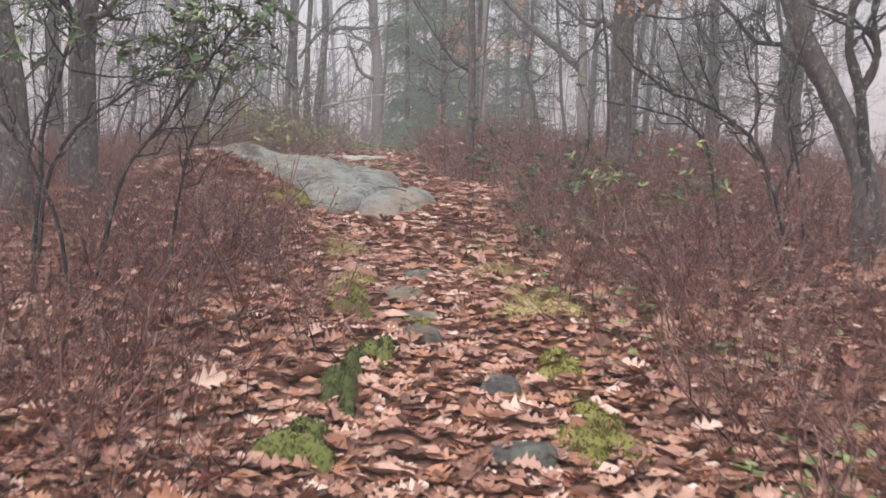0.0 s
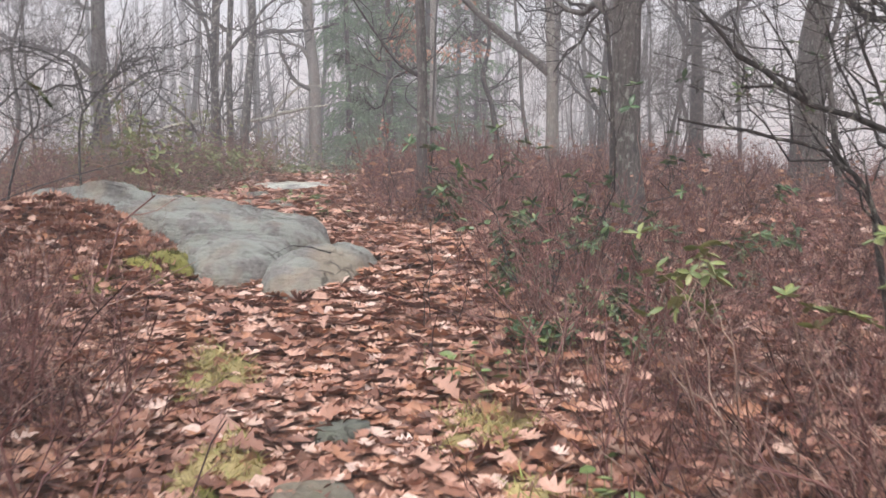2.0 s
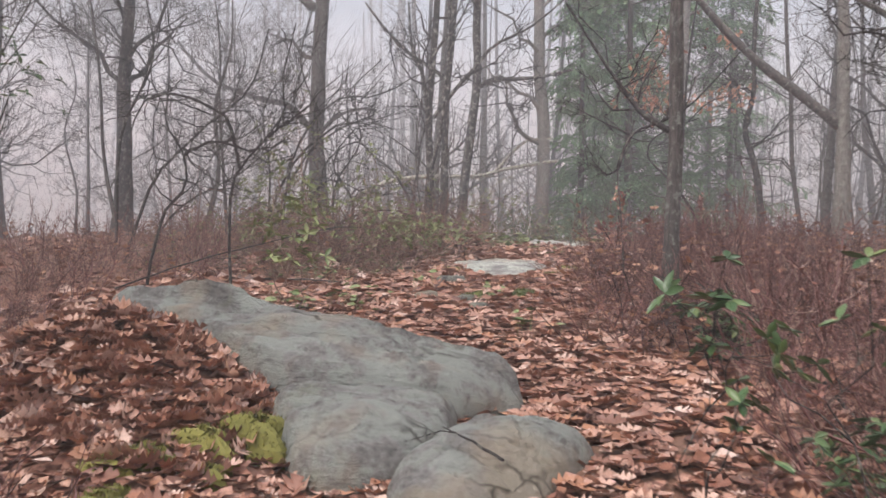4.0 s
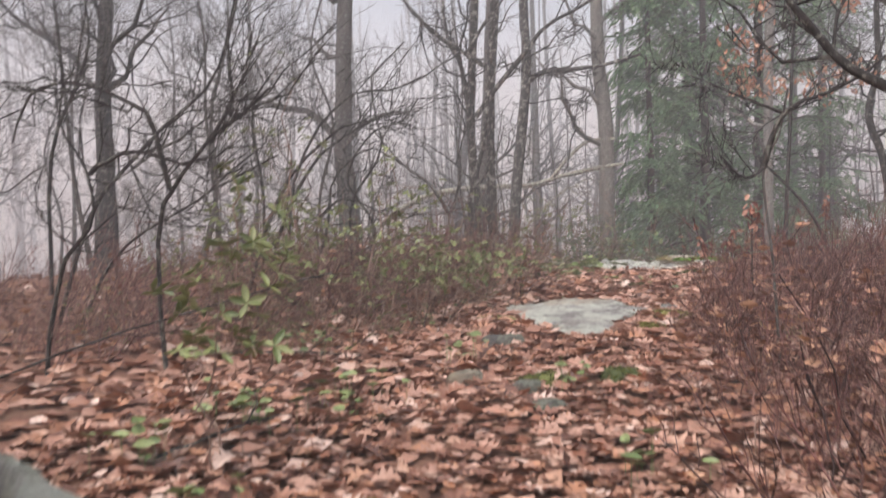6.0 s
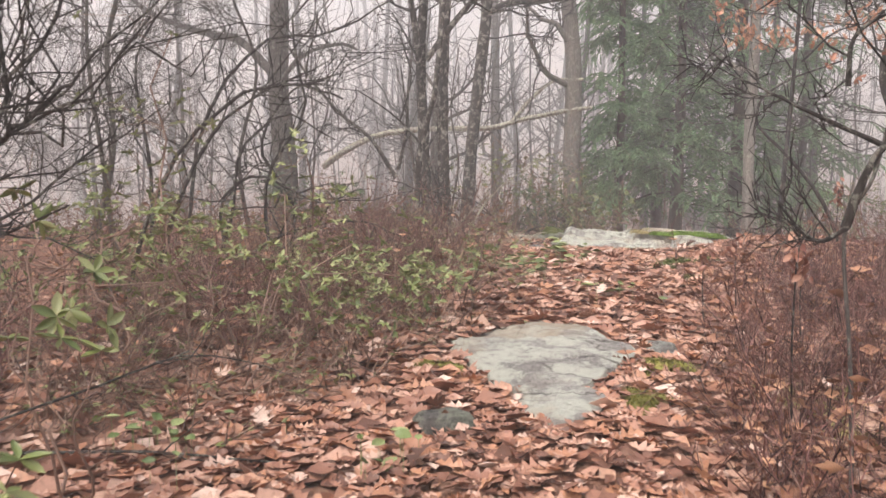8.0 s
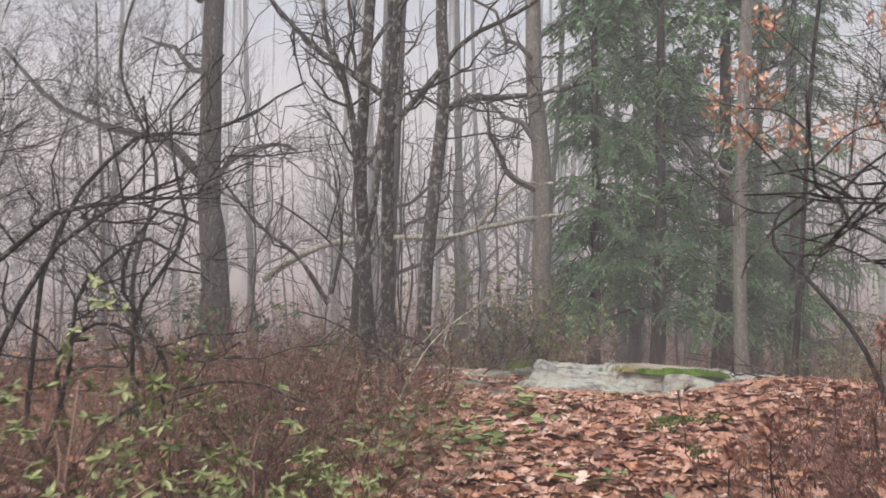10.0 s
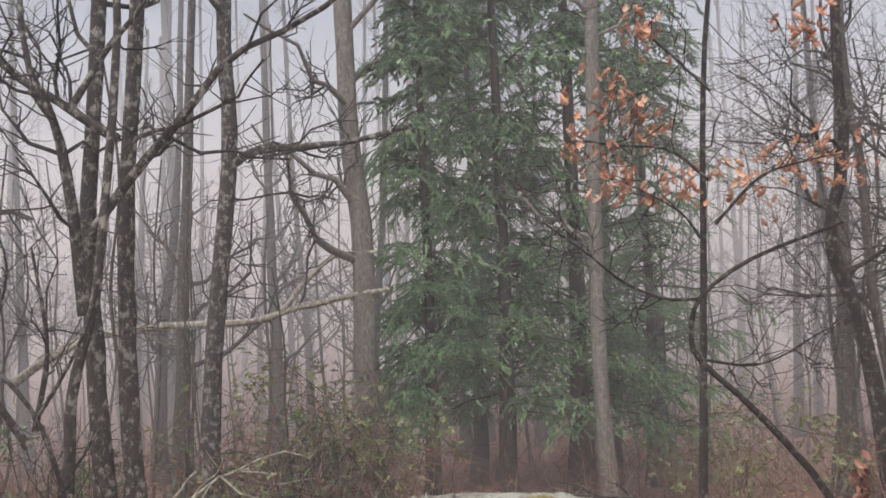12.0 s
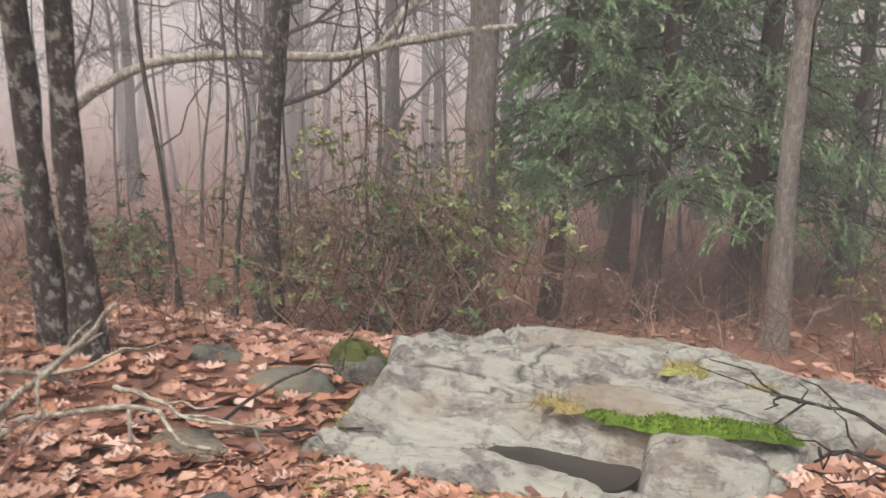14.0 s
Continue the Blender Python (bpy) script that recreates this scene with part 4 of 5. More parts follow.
x, y = rng.uniform(-16, 14, 1900), rng.uniform(-2, 26, 1900)
k = (x < -5.4) | (x > 5.3)
thicket("huckleberry_thicket", "bare brown thicket deeper in the wood", x[k], y[k], 0.6, M_twig, radius=0.006, side=4, leaves=1)
x, y = rng.uniform(-11, 7, 850), rng.uniform(24.3, 34, 850)
k = (y > 25.4) | (x < -2.6) | (x > 0.9)
thicket("understory_twigs", "brown scrub with withered leaves below the ledge", x[k], y[k], 0.95, M_scrub, radius=0.006, side=7, leaves=4, bend=0.42)
x, y = rng.uniform(-3.9, -1.9, 55), rng.uniform(25.0, 27.5, 55)
thicket("understory_twigs", "dense dark rhododendron twigs behind the ledge", x, y, 1.3, M_scrub, radius=0.008, side=10, leaves=6, bend=0.5)
x, y = rng.uniform(-16, 14, 600), rng.uniform(33, 46, 600)
thicket("understory_twigs", "thin bare brush fading into fog", x, y, 1.2, M_twig, radius=0.007, side=5, leaves=1)

x, y, _ = plants(1500, -3.6, -0.6, 1.6, 9.2)
thicket("huckleberry_thicket", "fine purple-brown huckleberry twigs crowding the trail's bank", x, y, 0.42, M_twig, side=8, radius=0.0034, leaves=3, size=(0.03, 0.07), spread=0.6)
x, y, _ = plants(1500, 0.7, 4.2, 2.6, 11.0)
thicket("huckleberry_thicket", "fine purple-brown huckleberry twigs crowding the trail's bank", x, y, 0.45, M_twig, side=8, radius=0.0034, leaves=3, size=(0.03, 0.07), spread=0.6)
x, y = rng.uniform(-0.9, 3.4, 620), rng.uniform(11.4, 19.6, 620)
k = x > np.interp(y, [11.4, 13, 14.5, 16.5, 18, 19.6], [-0.1, -0.6, -0.85, -0.8, -0.75, -0.1])
thicket("oak_scrub", "low scrub with many withered orange-brown leaves", x[k], y[k], 0.5, M_twig, side=8, leaves=4, leaf=M_brown, size=(0.05, 0.11), spread=0.6)
x, y = rng.uniform(-5.4, -2.1, 620), rng.uniform(14.2, 20.4, 620)
k = x < np.interp(y, [13.4, 15, 16.5, 18.5, 20.4], [-3.3, -2.75, -2.35, -2.45, -2.9])
thicket("laurel_scrub", "tangled grey-brown scrub with small olive-green leaves", x[k], y[k], 0.55, M_scrub, side=8, leaves=6, leaf=M_yellow, size=(0.03, 0.065), spread=1.1, bend=0.4)

def huckleberry(k):
    """One many-stemmed bare shrub."""
    t = thing("huckleberry_shrub", (0, 0, 0), "bare red-brown huckleberry shrub at the trail's edge", "shrub", "huckleberry shrubs along the trail")
    for _ in range(6):
        a = rng.uniform(0, 6.28)
        P = branches(np.array([[0.04 * math.cos(a), 0.04 * math.sin(a), -0.03]]), unit(np.array([[math.cos(a) * 0.45, math.sin(a) * 0.45, 1.0]])), np.array([rng.uniform(0.35, 0.75)]), 6, 0.2, 0.05)
        R = 0.0048 * np.linspace(1.1, 0.45, 6)[None]
        g = Geo().add(*tubes(P, R, 4))
        q, w, r = on_lines(P, R, 9, 0.25)
        S = branches(q, around(w, 0.7), rng.uniform(0.1, 0.3, 9), 4, 0.2, 0.2)
        SR = (r * 0.7)[:, None] * np.linspace(1, 0.5, 4)
        g.add(*tubes(S, SR, 3))
        q, w, r = on_lines(S, SR, 2, 0.3)
        g.add(*tubes(branches(q, around(w, 0.6), rng.uniform(0.05, 0.12, len(q)), 3, 0.1, 0.1), (r * 0.8)[:, None] * np.linspace(1, 0.6, 3), 3))
        part("stem", g.mesh("stem", M_twig), t)
    c = S[:, -1]
    f, u = rand_dirs(len(c), 1.0)
    s = rng.uniform(0.018, 0.034, len(c))
    part("foliage", Geo().add(*scatter(leaf_shape(LEAF_OVAL, 0.2, 0.2), c, f, u, s, s * 0.6)).mesh("foliage", M_redleaf), t, "few small red-brown leaves", kind="stuff")
    return t


_shrubs, _n = [huckleberry(k) for k in range(7)], 0
for k in range(1400):
    if _n >= 170:
        break
    y, side = rng.uniform(2.2, 21), rng.choice([-1, 1])
    x = float(edge(y, side)) + side * (0.3 + abs(rng.normal(0, 0.75)))
    if (abs(x - 1.86) < 0.3 and abs(y - 10.95) < 0.3) or (y < 5 and rng.uniform() < 0.65):
        continue
    s = rng.uniform(0.7, 1.2)
    m = Matrix.Translation((x, y, float(ground_z(x, y)))) @ Matrix.Rotation(rng.uniform(0, 6.28), 4, "Z") @ Matrix.Diagonal((s, s, s, 1))
    if _n < 7:
        _shrubs[_n].matrix_basis = m
    else:
        copy_thing(_shrubs[_n % 7], m)
    _n += 1


# ---- leaf litter ----
def litter_points(n, x0, x1, y0, y1):
    x, y = rng.uniform(x0, x1, n), rng.uniform(y0, y1, n)
    return np.stack([x, y, ground_z(x, y) + 0.008 + rng.uniform(0, 0.035, n)], -1)


def on_rock(p):
    """Which places lie well inside the outline of a rock."""
    x, y = p[:, 0], p[:, 1]
    hit = np.zeros(len(p), bool)
    for rim, shrink in RIMS:
        c = rim.mean(0)
        q = c + (rim - c) * shrink
        odd = np.zeros(len(p), bool)
        for (x0, y0), (x1, y1) in zip(q, np.roll(q, -1, 0)):
            odd ^= ((y0 > y) != (y1 > y)) & (x < (x1 - x0) * (y - y0) / (y1 - y0 + 1e-9) + x0)
        hit |= odd
    return hit


def litter(name, p, shape, size, tilt, label):
    p = p[~on_rock(p) | (rng.uniform(0, 1, len(p)) < 0.0)]
    f, u = rand_dirs(len(p), tilt)
    s = size * rng.uniform(0.6, 1.25, len(p))
    g = Geo().add(*scatter(shape, p, f, u, s, s * rng.uniform(0.55, 0.85, len(p))))
    return tagged(new(name, g.mesh(name, M_litter)), label, "leaf litter", kind="stuff")


litter("leaf_litter", litter_points(11500, -2.6, 2.6, 1.2, 9.5), leaf_shape(LEAF_OAK, 0.12, 0.14), 0.13, 0.24, "damp tan and russet oak leaves covering the trail")
litter("leaf_litter", litter_points(13500, -3.6, 1.2, 9.5, 21.8), leaf_shape(LEAF_OAK, 0.12, 0.14), 0.135, 0.26, "damp tan and russet oak leaves covering the trail")
def caught(n, x0, x1, y0, y1):
    p = litter_points(n, x0, x1, y0, y1)
    p[:, 2] += rng.uniform(0.03, 0.3, n) * rng.uniform(0, 1, n)
    e = np.maximum(edge(p[:, 1], -1) - p[:, 0], p[:, 0] - edge(p[:, 1], 1))
    return p[e > 0.1]


litter("leaf_litter", caught(9000, -4.2, 4.2, 1, 21), leaf_shape(LEAF_OAK, 0.2, 0.25), 0.125, 0.75, "curled oak leaves caught among the shrub stems")
litter("leaf_litter", litter_points(1300, -3.6, -1.7, 9.0, 10.5) + (0, 0, 0.03), leaf_shape(LEAF_OAK, 0.2, 0.2), 0.125, 0.8, "curled oak leaves heaped against the outcrop")
litter("leaf_litter", litter_points(8000, -5.0, -2.2, 0, 21), leaf_shape(LEAF_MIN, 0.14, 0.16), 0.13, 0.4, "oak leaves under the thicket")
litter("leaf_litter", litter_points(8000, 1.4, 4.6, 0, 21), leaf_shape(LEAF_MIN, 0.14, 0.16), 0.13, 0.4, "oak leaves under the thicket")
litter("leaf_litter", litter_points(3500, -5, 2.5, 21.5, 25), leaf_shape(LEAF_OAK, 0.14, 0.16), 0.13, 0.4, "loose brown oak leaves round the ledge")
litter("leaf_litter", litter_points(15000, -3.4, 2.2, 1.0, 21.8), leaf_shape(LEAF_MIN, 0.14, 0.2), 0.09, 0.4, "crumpled older leaves in the trail's litter")
litter("leaf_litter", litter_points(11000, -12, 12, -2, 32), leaf_shape(LEAF_MIN, 0.14, 0.2), 0.15, 0.4, "brown leaves under the thicket")


# ---- laurel and other broad-leaved shrubs ----
OVAL = leaf_shape(LEAF_OVAL, 0.10, 0.16)


def whorls(tips, ways, per, size, material, name, parent, droop=0.25):
    """A rosette of leaves at the end of each twig."""
    n = len(tips)
    a = rng.uniform(0, 6.28, (n, 1)) + np.linspace(0, 6.28, per, endpoint=False)[None] + rng.normal(0, 0.3, (n, per))
    w = unit(ways * 0.6 + np.array([0, 0, 0.5]))[:, None]
    e1 = unit(np.cross(w, np.array([0.3, 0.9, 0.1])))
    e2 = np.cross(w, e1)
    f = unit(e1 * np.cos(a)[..., None] + e2 * np.sin(a)[..., None] + w * rng.uniform(-0.2, 0.7, (n, per, 1)) + np.array([0, 0, -droop]))
    s = size * rng.uniform(0.6, 1.2, (n, per))
    p = tips[:, None] + f * s[..., None] * 0.5
    u = unit(w + rng.normal(0, 0.25, f.shape))
    g = Geo().add(*scatter(OVAL, p.reshape(-1, 3), f.reshape(-1, 3), u.reshape(-1, 3), s.ravel(), s.ravel() * 0.42))
    return part(name, g.mesh(name, material), parent, kind="stuff")


def laurel(x, y, h, spread, stems, per, label, material=None, size=0.085, leaf_from=0.0, twist=0.28, radius=0.012, tips_per=5, name="laurel_shrub", bare=0.0, category="shrub"):
    z = float(ground_z(x, y)) - 0.04
    t = thing(name, (x, y, z), label, category, "laurel shrubs in the wood")
    wood = M_scrub if material is M_yellow else M_bark_dark
    az = rng.uniform(0, 6.28, stems)
    way = unit(np.stack([np.cos(az) * spread, np.sin(az) * spread, np.full(stems, h)], -1) + rng.normal(0, 0.12, (stems, 3)))
    P = branches(np.zeros((stems, 3)) + rng.normal(0, 0.04, (stems, 3)) * (1, 1, 0), way, h * rng.uniform(0.65, 1.05, stems), 8, twist, 0.0)
    R = radius * rng.uniform(0.7, 1.2, stems)[:, None] * np.linspace(1.2, 0.5, 8)
    for a, b in zip(P, R):
        V, Q, cap = tubes(a[None], b[None], 5)
        part("stem", mesh_of("stem", V, Q, wood), t)
    q, w, r = on_lines(P, R, tips_per, 0.35)
    S = branches(q, around(w, 0.7), rng.uniform(0.2, 0.5, len(q)) * h * 0.6, 5, 0.25, 0.15)
    SR = np.clip(r * 0.6, 0.003, 1)[:, None] * np.linspace(1, 0.5, 5)
    g = Geo().add(*tubes(S, SR, 4))
    q2, w2, r2 = on_lines(S, SR, 3, 0.35)
    S2 = branches(q2, around(w2, 0.6), rng.uniform(0.08, 0.22, len(q2)) * min(h, 1.6), 4, 0.2, 0.15)
    g.add(*tubes(S2, np.clip(r2 * 0.7, 0.002, 1)[:, None] * np.linspace(1, 0.6, 4), 3))
    part("twig_crown", g.mesh("twig_crown", wood), t, kind="stuff")
    tips = np.vstack([S[:, -1], S2[:, -1], P[:, -1]])
    ways = np.vstack([S[:, -1] - S[:, -2], S2[:, -1] - S2[:, -2], P[:, -1] - P[:, -2]])
    k = (tips[:, 2] > leaf_from) & (rng.uniform(0, 1, len(tips)) > bare)
    if per and k.any():
        whorls(tips[k], unit(ways[k]), per, size, material or M_laurel, "foliage", t)
    return t


def crooked(label, lines, twigs=6, leaves=0, material=None, name="laurel_shrub", leaf_from=0.0, reach=0.5):
    """A shrub of a few twisted dark stems: lines are (points, radius)."""
    base = np.array(lines[0][0][0], float)
    t = thing(name, base, label, "shrub", "laurel shrubs in the wood")
    L, RR = [], []
    for pts, r in lines:
        r = r if r < 0.0175 else 0.013 + 0.55 * (r - 0.0175)
        q = smooth_line(np.array(pts) - base, 14)
        q[1:] += rng.normal(0, r * 0.5, (13, 3))
        rr = r * np.linspace(1.1, 0.4, 14)
        V, Q, cap = tubes(q[None], rr[None], 6)
        part("stem", mesh_of("stem", V, Q, M_bark_dark), t)
        L.append(q[::2]), RR.append(rr[::2])
    P, R = np.array(L), np.array(RR)
    g = Geo()
    tips, ways = [], []
    for d in range(2):
        p, w, r = on_lines(P, R, twigs if d == 0 else 4, 0.3)
        P = branches(p, around(w, 0.65), reach * rng.uniform(0.4, 1.1, len(p)) * 0.6 ** d, 5, 0.25, 0.2)
        R = np.clip(r * 0.6, 0.0028, 0.012)[:, None] * np.linspace(1, 0.5, 5)
        g.add(*tubes(P, R, 4 if d == 0 else 3))
        tips.append(P[:, -1]), ways.append(P[:, -1] - P[:, -2])
    part("twig_crown", g.mesh("twig_crown", M_bark_dark), t, kind="stuff")
    if leaves:
        tp, wy = np.vstack(tips), np.vstack(ways)
        k = tp[:, 2] + base[2] > leaf_from
        if k.any():
            whorls(tp[k], unit(wy[k]), leaves, 0.062, material or M_laurel, "foliage", t)
    return t


crooked("tall laurel with dark twisted stems and leafy tips", [
    ([(-2.15, 5.3, 0.3), (-1.97, 5.3, 1.05), (-1.76, 5.3, 1.35), (-1.49, 5.3, 1.7), (-1.2, 5.3, 2.05)], 0.014),
    ([(-1.75, 5.4, 0.3), (-1.62, 5.4, 1.15), (-1.4, 5.35, 1.6), (-1.32, 5.3, 2.0)], 0.011),
    ([(-2.5, 5.3, 0.35), (-2.35, 5.3, 1.2), (-1.9, 5.3, 1.6), (-1.45, 5.3, 1.8)], 0.013),
    ([(-2.6, 5.5, 0.3), (-2.5, 5.5, 1.4), (-2.3, 5.5, 2.0), (-2.4, 5.5, 2.6)], 0.016),
    ([(-2.2, 5.2, 0.3), (-2.3, 5.1, 1.0), (-2.6, 5.0, 1.7), (-2.5, 5.0, 2.3)], 0.013)], 13, 5, leaf_from=1.66, reach=0.55)

crooked("leafless arching shrub with dark crooked branches", [
    ([(2.3, 6.2, 0.4), (2.05, 6.2, 1.18), (1.81, 6.2, 1.52), (1.44, 6.2, 1.67), (1.21, 6.2, 1.81), (1.0, 6.2, 2.0)], 0.016),
    ([(1.85, 6.3, 0.4), (1.7, 6.25, 1.2), (1.55, 6.2, 1.45), (1.32, 6.2, 1.56), (0.95, 6.2, 1.62)], 0.012),
    ([(1.85, 6.2, 1.45), (1.71, 6.2, 1.6), (1.6, 6.2, 1.86), (1.49, 6.2, 2.1)], 0.009),
    ([(2.0, 6.2, 1.25), (1.92, 6.2, 1.4), (1.98, 6.2, 1.63), (1.89, 6.2, 1.87), (1.8, 6.2, 2.25)], 0.011),
    ([(2.4, 6.3, 0.4), (2.3, 6.3, 1.2), (2.2, 6.3, 1.7), (2.35, 6.3, 2.3)], 0.012)], 7, 0, reach=0.5)
crooked("leafless arching shrub with dark crooked branches", [
    ([(2.75, 8.0, 0.5), (2.6, 8.0, 1.1), (2.3, 8.0, 1.45), (2.1, 8.0, 1.75)], 0.012), ([(2.8, 8.1, 0.5), (2.85, 8.1, 1.2), (2.75, 8.1, 1.8)], 0.012),
    ([(2.7, 8.0, 0.9), (2.9, 8.0, 1.3), (3.2, 8.0, 1.5)], 0.01)], 7, 4, leaf_from=1.7, reach=0.45)
crooked("old laurel with bent dark stems", [
    ([(-4.6, 13.4, 0.8), (-4.37, 13.3, 1.5), (-4.16, 13.3, 1.76), (-4.15, 13.3, 2.06), (-4.33, 13.3, 2.33), (-4.29, 13.3, 2.7)], 0.018),
    ([(-4.15, 13.3, 2.06), (-3.87, 13.3, 2.18), (-3.47, 13.3, 2.1), (-3.2, 13.3, 2.2)], 0.014),
    ([(-3.75, 13.4, 0.8), (-3.71, 13.3, 1.72), (-3.59, 13.3, 1.98), (-3.36, 13.3, 2.22), (-3.21, 13.3, 2.43), (-3.22, 13.3, 2.74), (-3.1, 13.3, 3.2)], 0.018),
    ([(-3.36, 13.3, 2.22), (-3.2, 13.3, 2.34), (-2.95, 13.3, 2.5)], 0.014),
    ([(-3.62, 13.3, 1.95), (-3.74, 13.3, 2.36), (-4.01, 13.3, 2.52), (-4.35, 13.3, 2.6), (-4.58, 13.3, 2.52), (-4.68, 13.3, 2.25)], 0.015)], 9, 0, reach=0.7)
crooked("old laurel with bent dark stems", [
    ([(-5.3, 17.6, 0.8), (-5.0, 17.5, 1.6), (-4.6, 17.5, 2.3), (-4.1, 17.4, 2.6), (-3.7, 17.4, 2.75)], 0.03),
    ([(-4.9, 17.6, 0.8), (-4.5, 17.5, 1.5), (-4.4, 17.5, 2.1), (-4.0, 17.5, 2.4), (-3.6, 17.5, 2.2)], 0.022),
    ([(-4.6, 17.8, 0.8), (-4.7, 17.7, 1.6), (-4.3, 17.6, 1.9), (-3.8, 17.6, 1.7), (-3.4, 17.5, 1.75)], 0.02),
    ([(-5.2, 17.4, 0.8), (-5.1, 17.3, 2.0), (-5.2, 17.3, 2.8), (-4.8, 17.3, 3.4)], 0.022)], 8, 0, reach=0.8)
crooked("old laurel with bent dark stems", [
    ([(-4.3, 18.2, 0.8), (-4.2, 18.1, 1.6), (-4.5, 18.1, 2.1), (-4.2, 18.1, 2.6), (-3.8, 18.0, 2.7)], 0.024),
    ([(-4.5, 18.4, 0.8), (-4.6, 18.4, 1.8), (-4.2, 18.4, 2.4), (-4.3, 18.4, 3.2), (-3.9, 18.4, 3.6)], 0.024),
    ([(-5.4, 18.3, 0.8), (-5.2, 18.3, 2.2), (-4.6, 18.3, 3.0), (-3.9, 18.3, 3.1), (-3.3, 18.3, 3.4)], 0.026),
    ([(-5.0, 16.6, 0.8), (-4.6, 16.6, 1.9), (-4.0, 16.6, 2.5), (-3.5, 16.6, 2.6), (-3.2, 16.6, 2.5)], 0.024),
    ([(-4.9, 18.0, 0.8), (-4.4, 18.0, 1.3), (-3.7, 18.0, 1.5), (-3.2, 18.0, 1.4)], 0.016)], 8, 0, reach=0.8)
crooked("old laurel with bent dark stems", [
    ([(-6.0, 15.2, 0.7), (-5.6, 15.2, 1.8), (-5.0, 15.2, 2.4), (-4.4, 15.2, 2.9), (-4.2, 15.2, 3.5)], 0.026),
    ([(-5.7, 15.0, 0.7), (-5.2, 15.0, 1.5), (-4.5, 15.0, 1.9), (-3.9, 15.0, 2.3)], 0.02),
    ([(-6.2, 15.4, 0.7), (-6.1, 15.4, 2.4), (-5.7, 15.4, 3.2), (-5.8, 15.4, 4.0)], 0.026)], 11, 0, reach=0.8)
crooked("old laurel with bent dark stems", [
    ([(-6.2, 11.4, 0.6), (-5.8, 11.4, 1.6), (-5.2, 11.5, 2.3), (-5.0, 11.5, 3.0)], 0.03), ([(-5.6, 11.6, 0.6), (-5.4, 11.6, 1.5), (-4.9, 11.6, 1.9), (-4.6, 11.6, 2.4)], 0.02)], 8, 4, leaf_from=2.3, reach=0.7)
crooked("dark scrub with many thin crooked stems", [
    ([(-3.0, 19.9, 0.8), (-3.1, 19.9, 1.3), (-3.5, 19.8, 1.6), (-3.9, 19.8, 1.75)], 0.014), ([(-2.9, 20.1, 0.8), (-2.7, 20.1, 1.2), (-3.0, 20.1, 1.5), (-3.4, 20.2, 1.5)], 0.012),
    ([(-3.4, 20.3, 0.8), (-3.5, 20.3, 1.4), (-3.3, 20.4, 1.9)], 0.012)], 8, 0, reach=0.5)

laurel(0.72, 8.25, 1.05, 0.45, 5, 5, "dark green laurel beside the trail", tips_per=3, size=0.065, radius=0.006, bare=0.4)
laurel(1.15, 8.6, 0.95, 0.5, 5, 5, "dark green laurel beside the trail", tips_per=3, size=0.065, radius=0.006, bare=0.4)
laurel(0.62, 7.7, 0.3, 0.4, 6, 6, "low dark green laurel", tips_per=3, size=0.06, radius=0.004)
laurel(1.0, 7.5, 0.35, 0.5, 7, 6, "low dark green laurel", tips_per=3, size=0.06, radius=0.004)
laurel(1.45, 7.9, 0.4, 0.5, 7, 6, "low dark green laurel", tips_per=3, size=0.06, radius=0.004)
laurel(0.75, 8.9, 0.45, 0.5, 6, 6, "low dark green laurel", tips_per=3, size=0.06, radius=0.004)
laurel(1.7, 8.5, 0.6, 0.5, 6, 6, "low dark green laurel", tips_per=3, size=0.065, radius=0.005)
laurel(0.03, 8.22, 0.92, 0.12, 2, 6, "slim laurel sprout at the trail's edge", tips_per=2, size=0.06, radius=0.004, twist=0.1, leaf_from=0.6)
laurel(0.25, 11.6, 0.5, 0.3, 4, 6, "low dark green laurel", tips_per=3)
laurel(1.06, 5.65, 1.0, 0.25, 3, 4, "thin shrub with pale yellow-green leaves", M_yellow, 0.06, 0.72, 0.2, 0.006, 3, "yellow_shrub")
laurel(1.22, 5.8, 0.85, 0.2, 2, 5, "thin shrub with pale yellow-green leaves", M_yellow, 0.056, 0.6, 0.2, 0.006, 3, "yellow_shrub")
for lx, ly, lh, ls in ((-3.35, 15.4, 1.35, 0.55), (-2.85, 15.6, 1.1, 0.45), (-3.9, 15.2, 1.0, 0.5), (-2.75, 16.7, 0.75, 0.45), (-3.4, 16.6, 0.85, 0.5),
                       (-4.6, 16.3, 0.9, 0.6)):
    laurel(lx, ly, lh, ls, 6, 6, "leggy laurel with yellowish green leaves", M_yellow, 0.05, lh * 0.3, 0.36, 0.007, 6, bare=0.12)
for lx, ly, lh in ((-3.45, 26.5, 1.9), (-2.85, 26.3, 1.7), (-4.0, 26.0, 1.5), (-2.4, 26.0, 1.35)):
    laurel(lx, ly, lh, 0.7, 9, 6, "leafy rhododendron behind the ledge", M_laurel if lh > 1.6 else M_yellow, 0.07, 0.2, 0.34, 0.010, 7, bare=0.4)
laurel(-2.62, 11.95, 0.95, 0.2, 3, 5, "thin laurel sprout with bright green leaves", M_yellow, 0.075, 0.55, 0.2, 0.005, 3, bare=0.15)
laurel(-3.3, 13.6, 1.05, 0.2, 3, 6, "laurel with bright leaves at its tips", M_yellow, 0.085, 0.72, 0.2, 0.007, 3, bare=0.2)
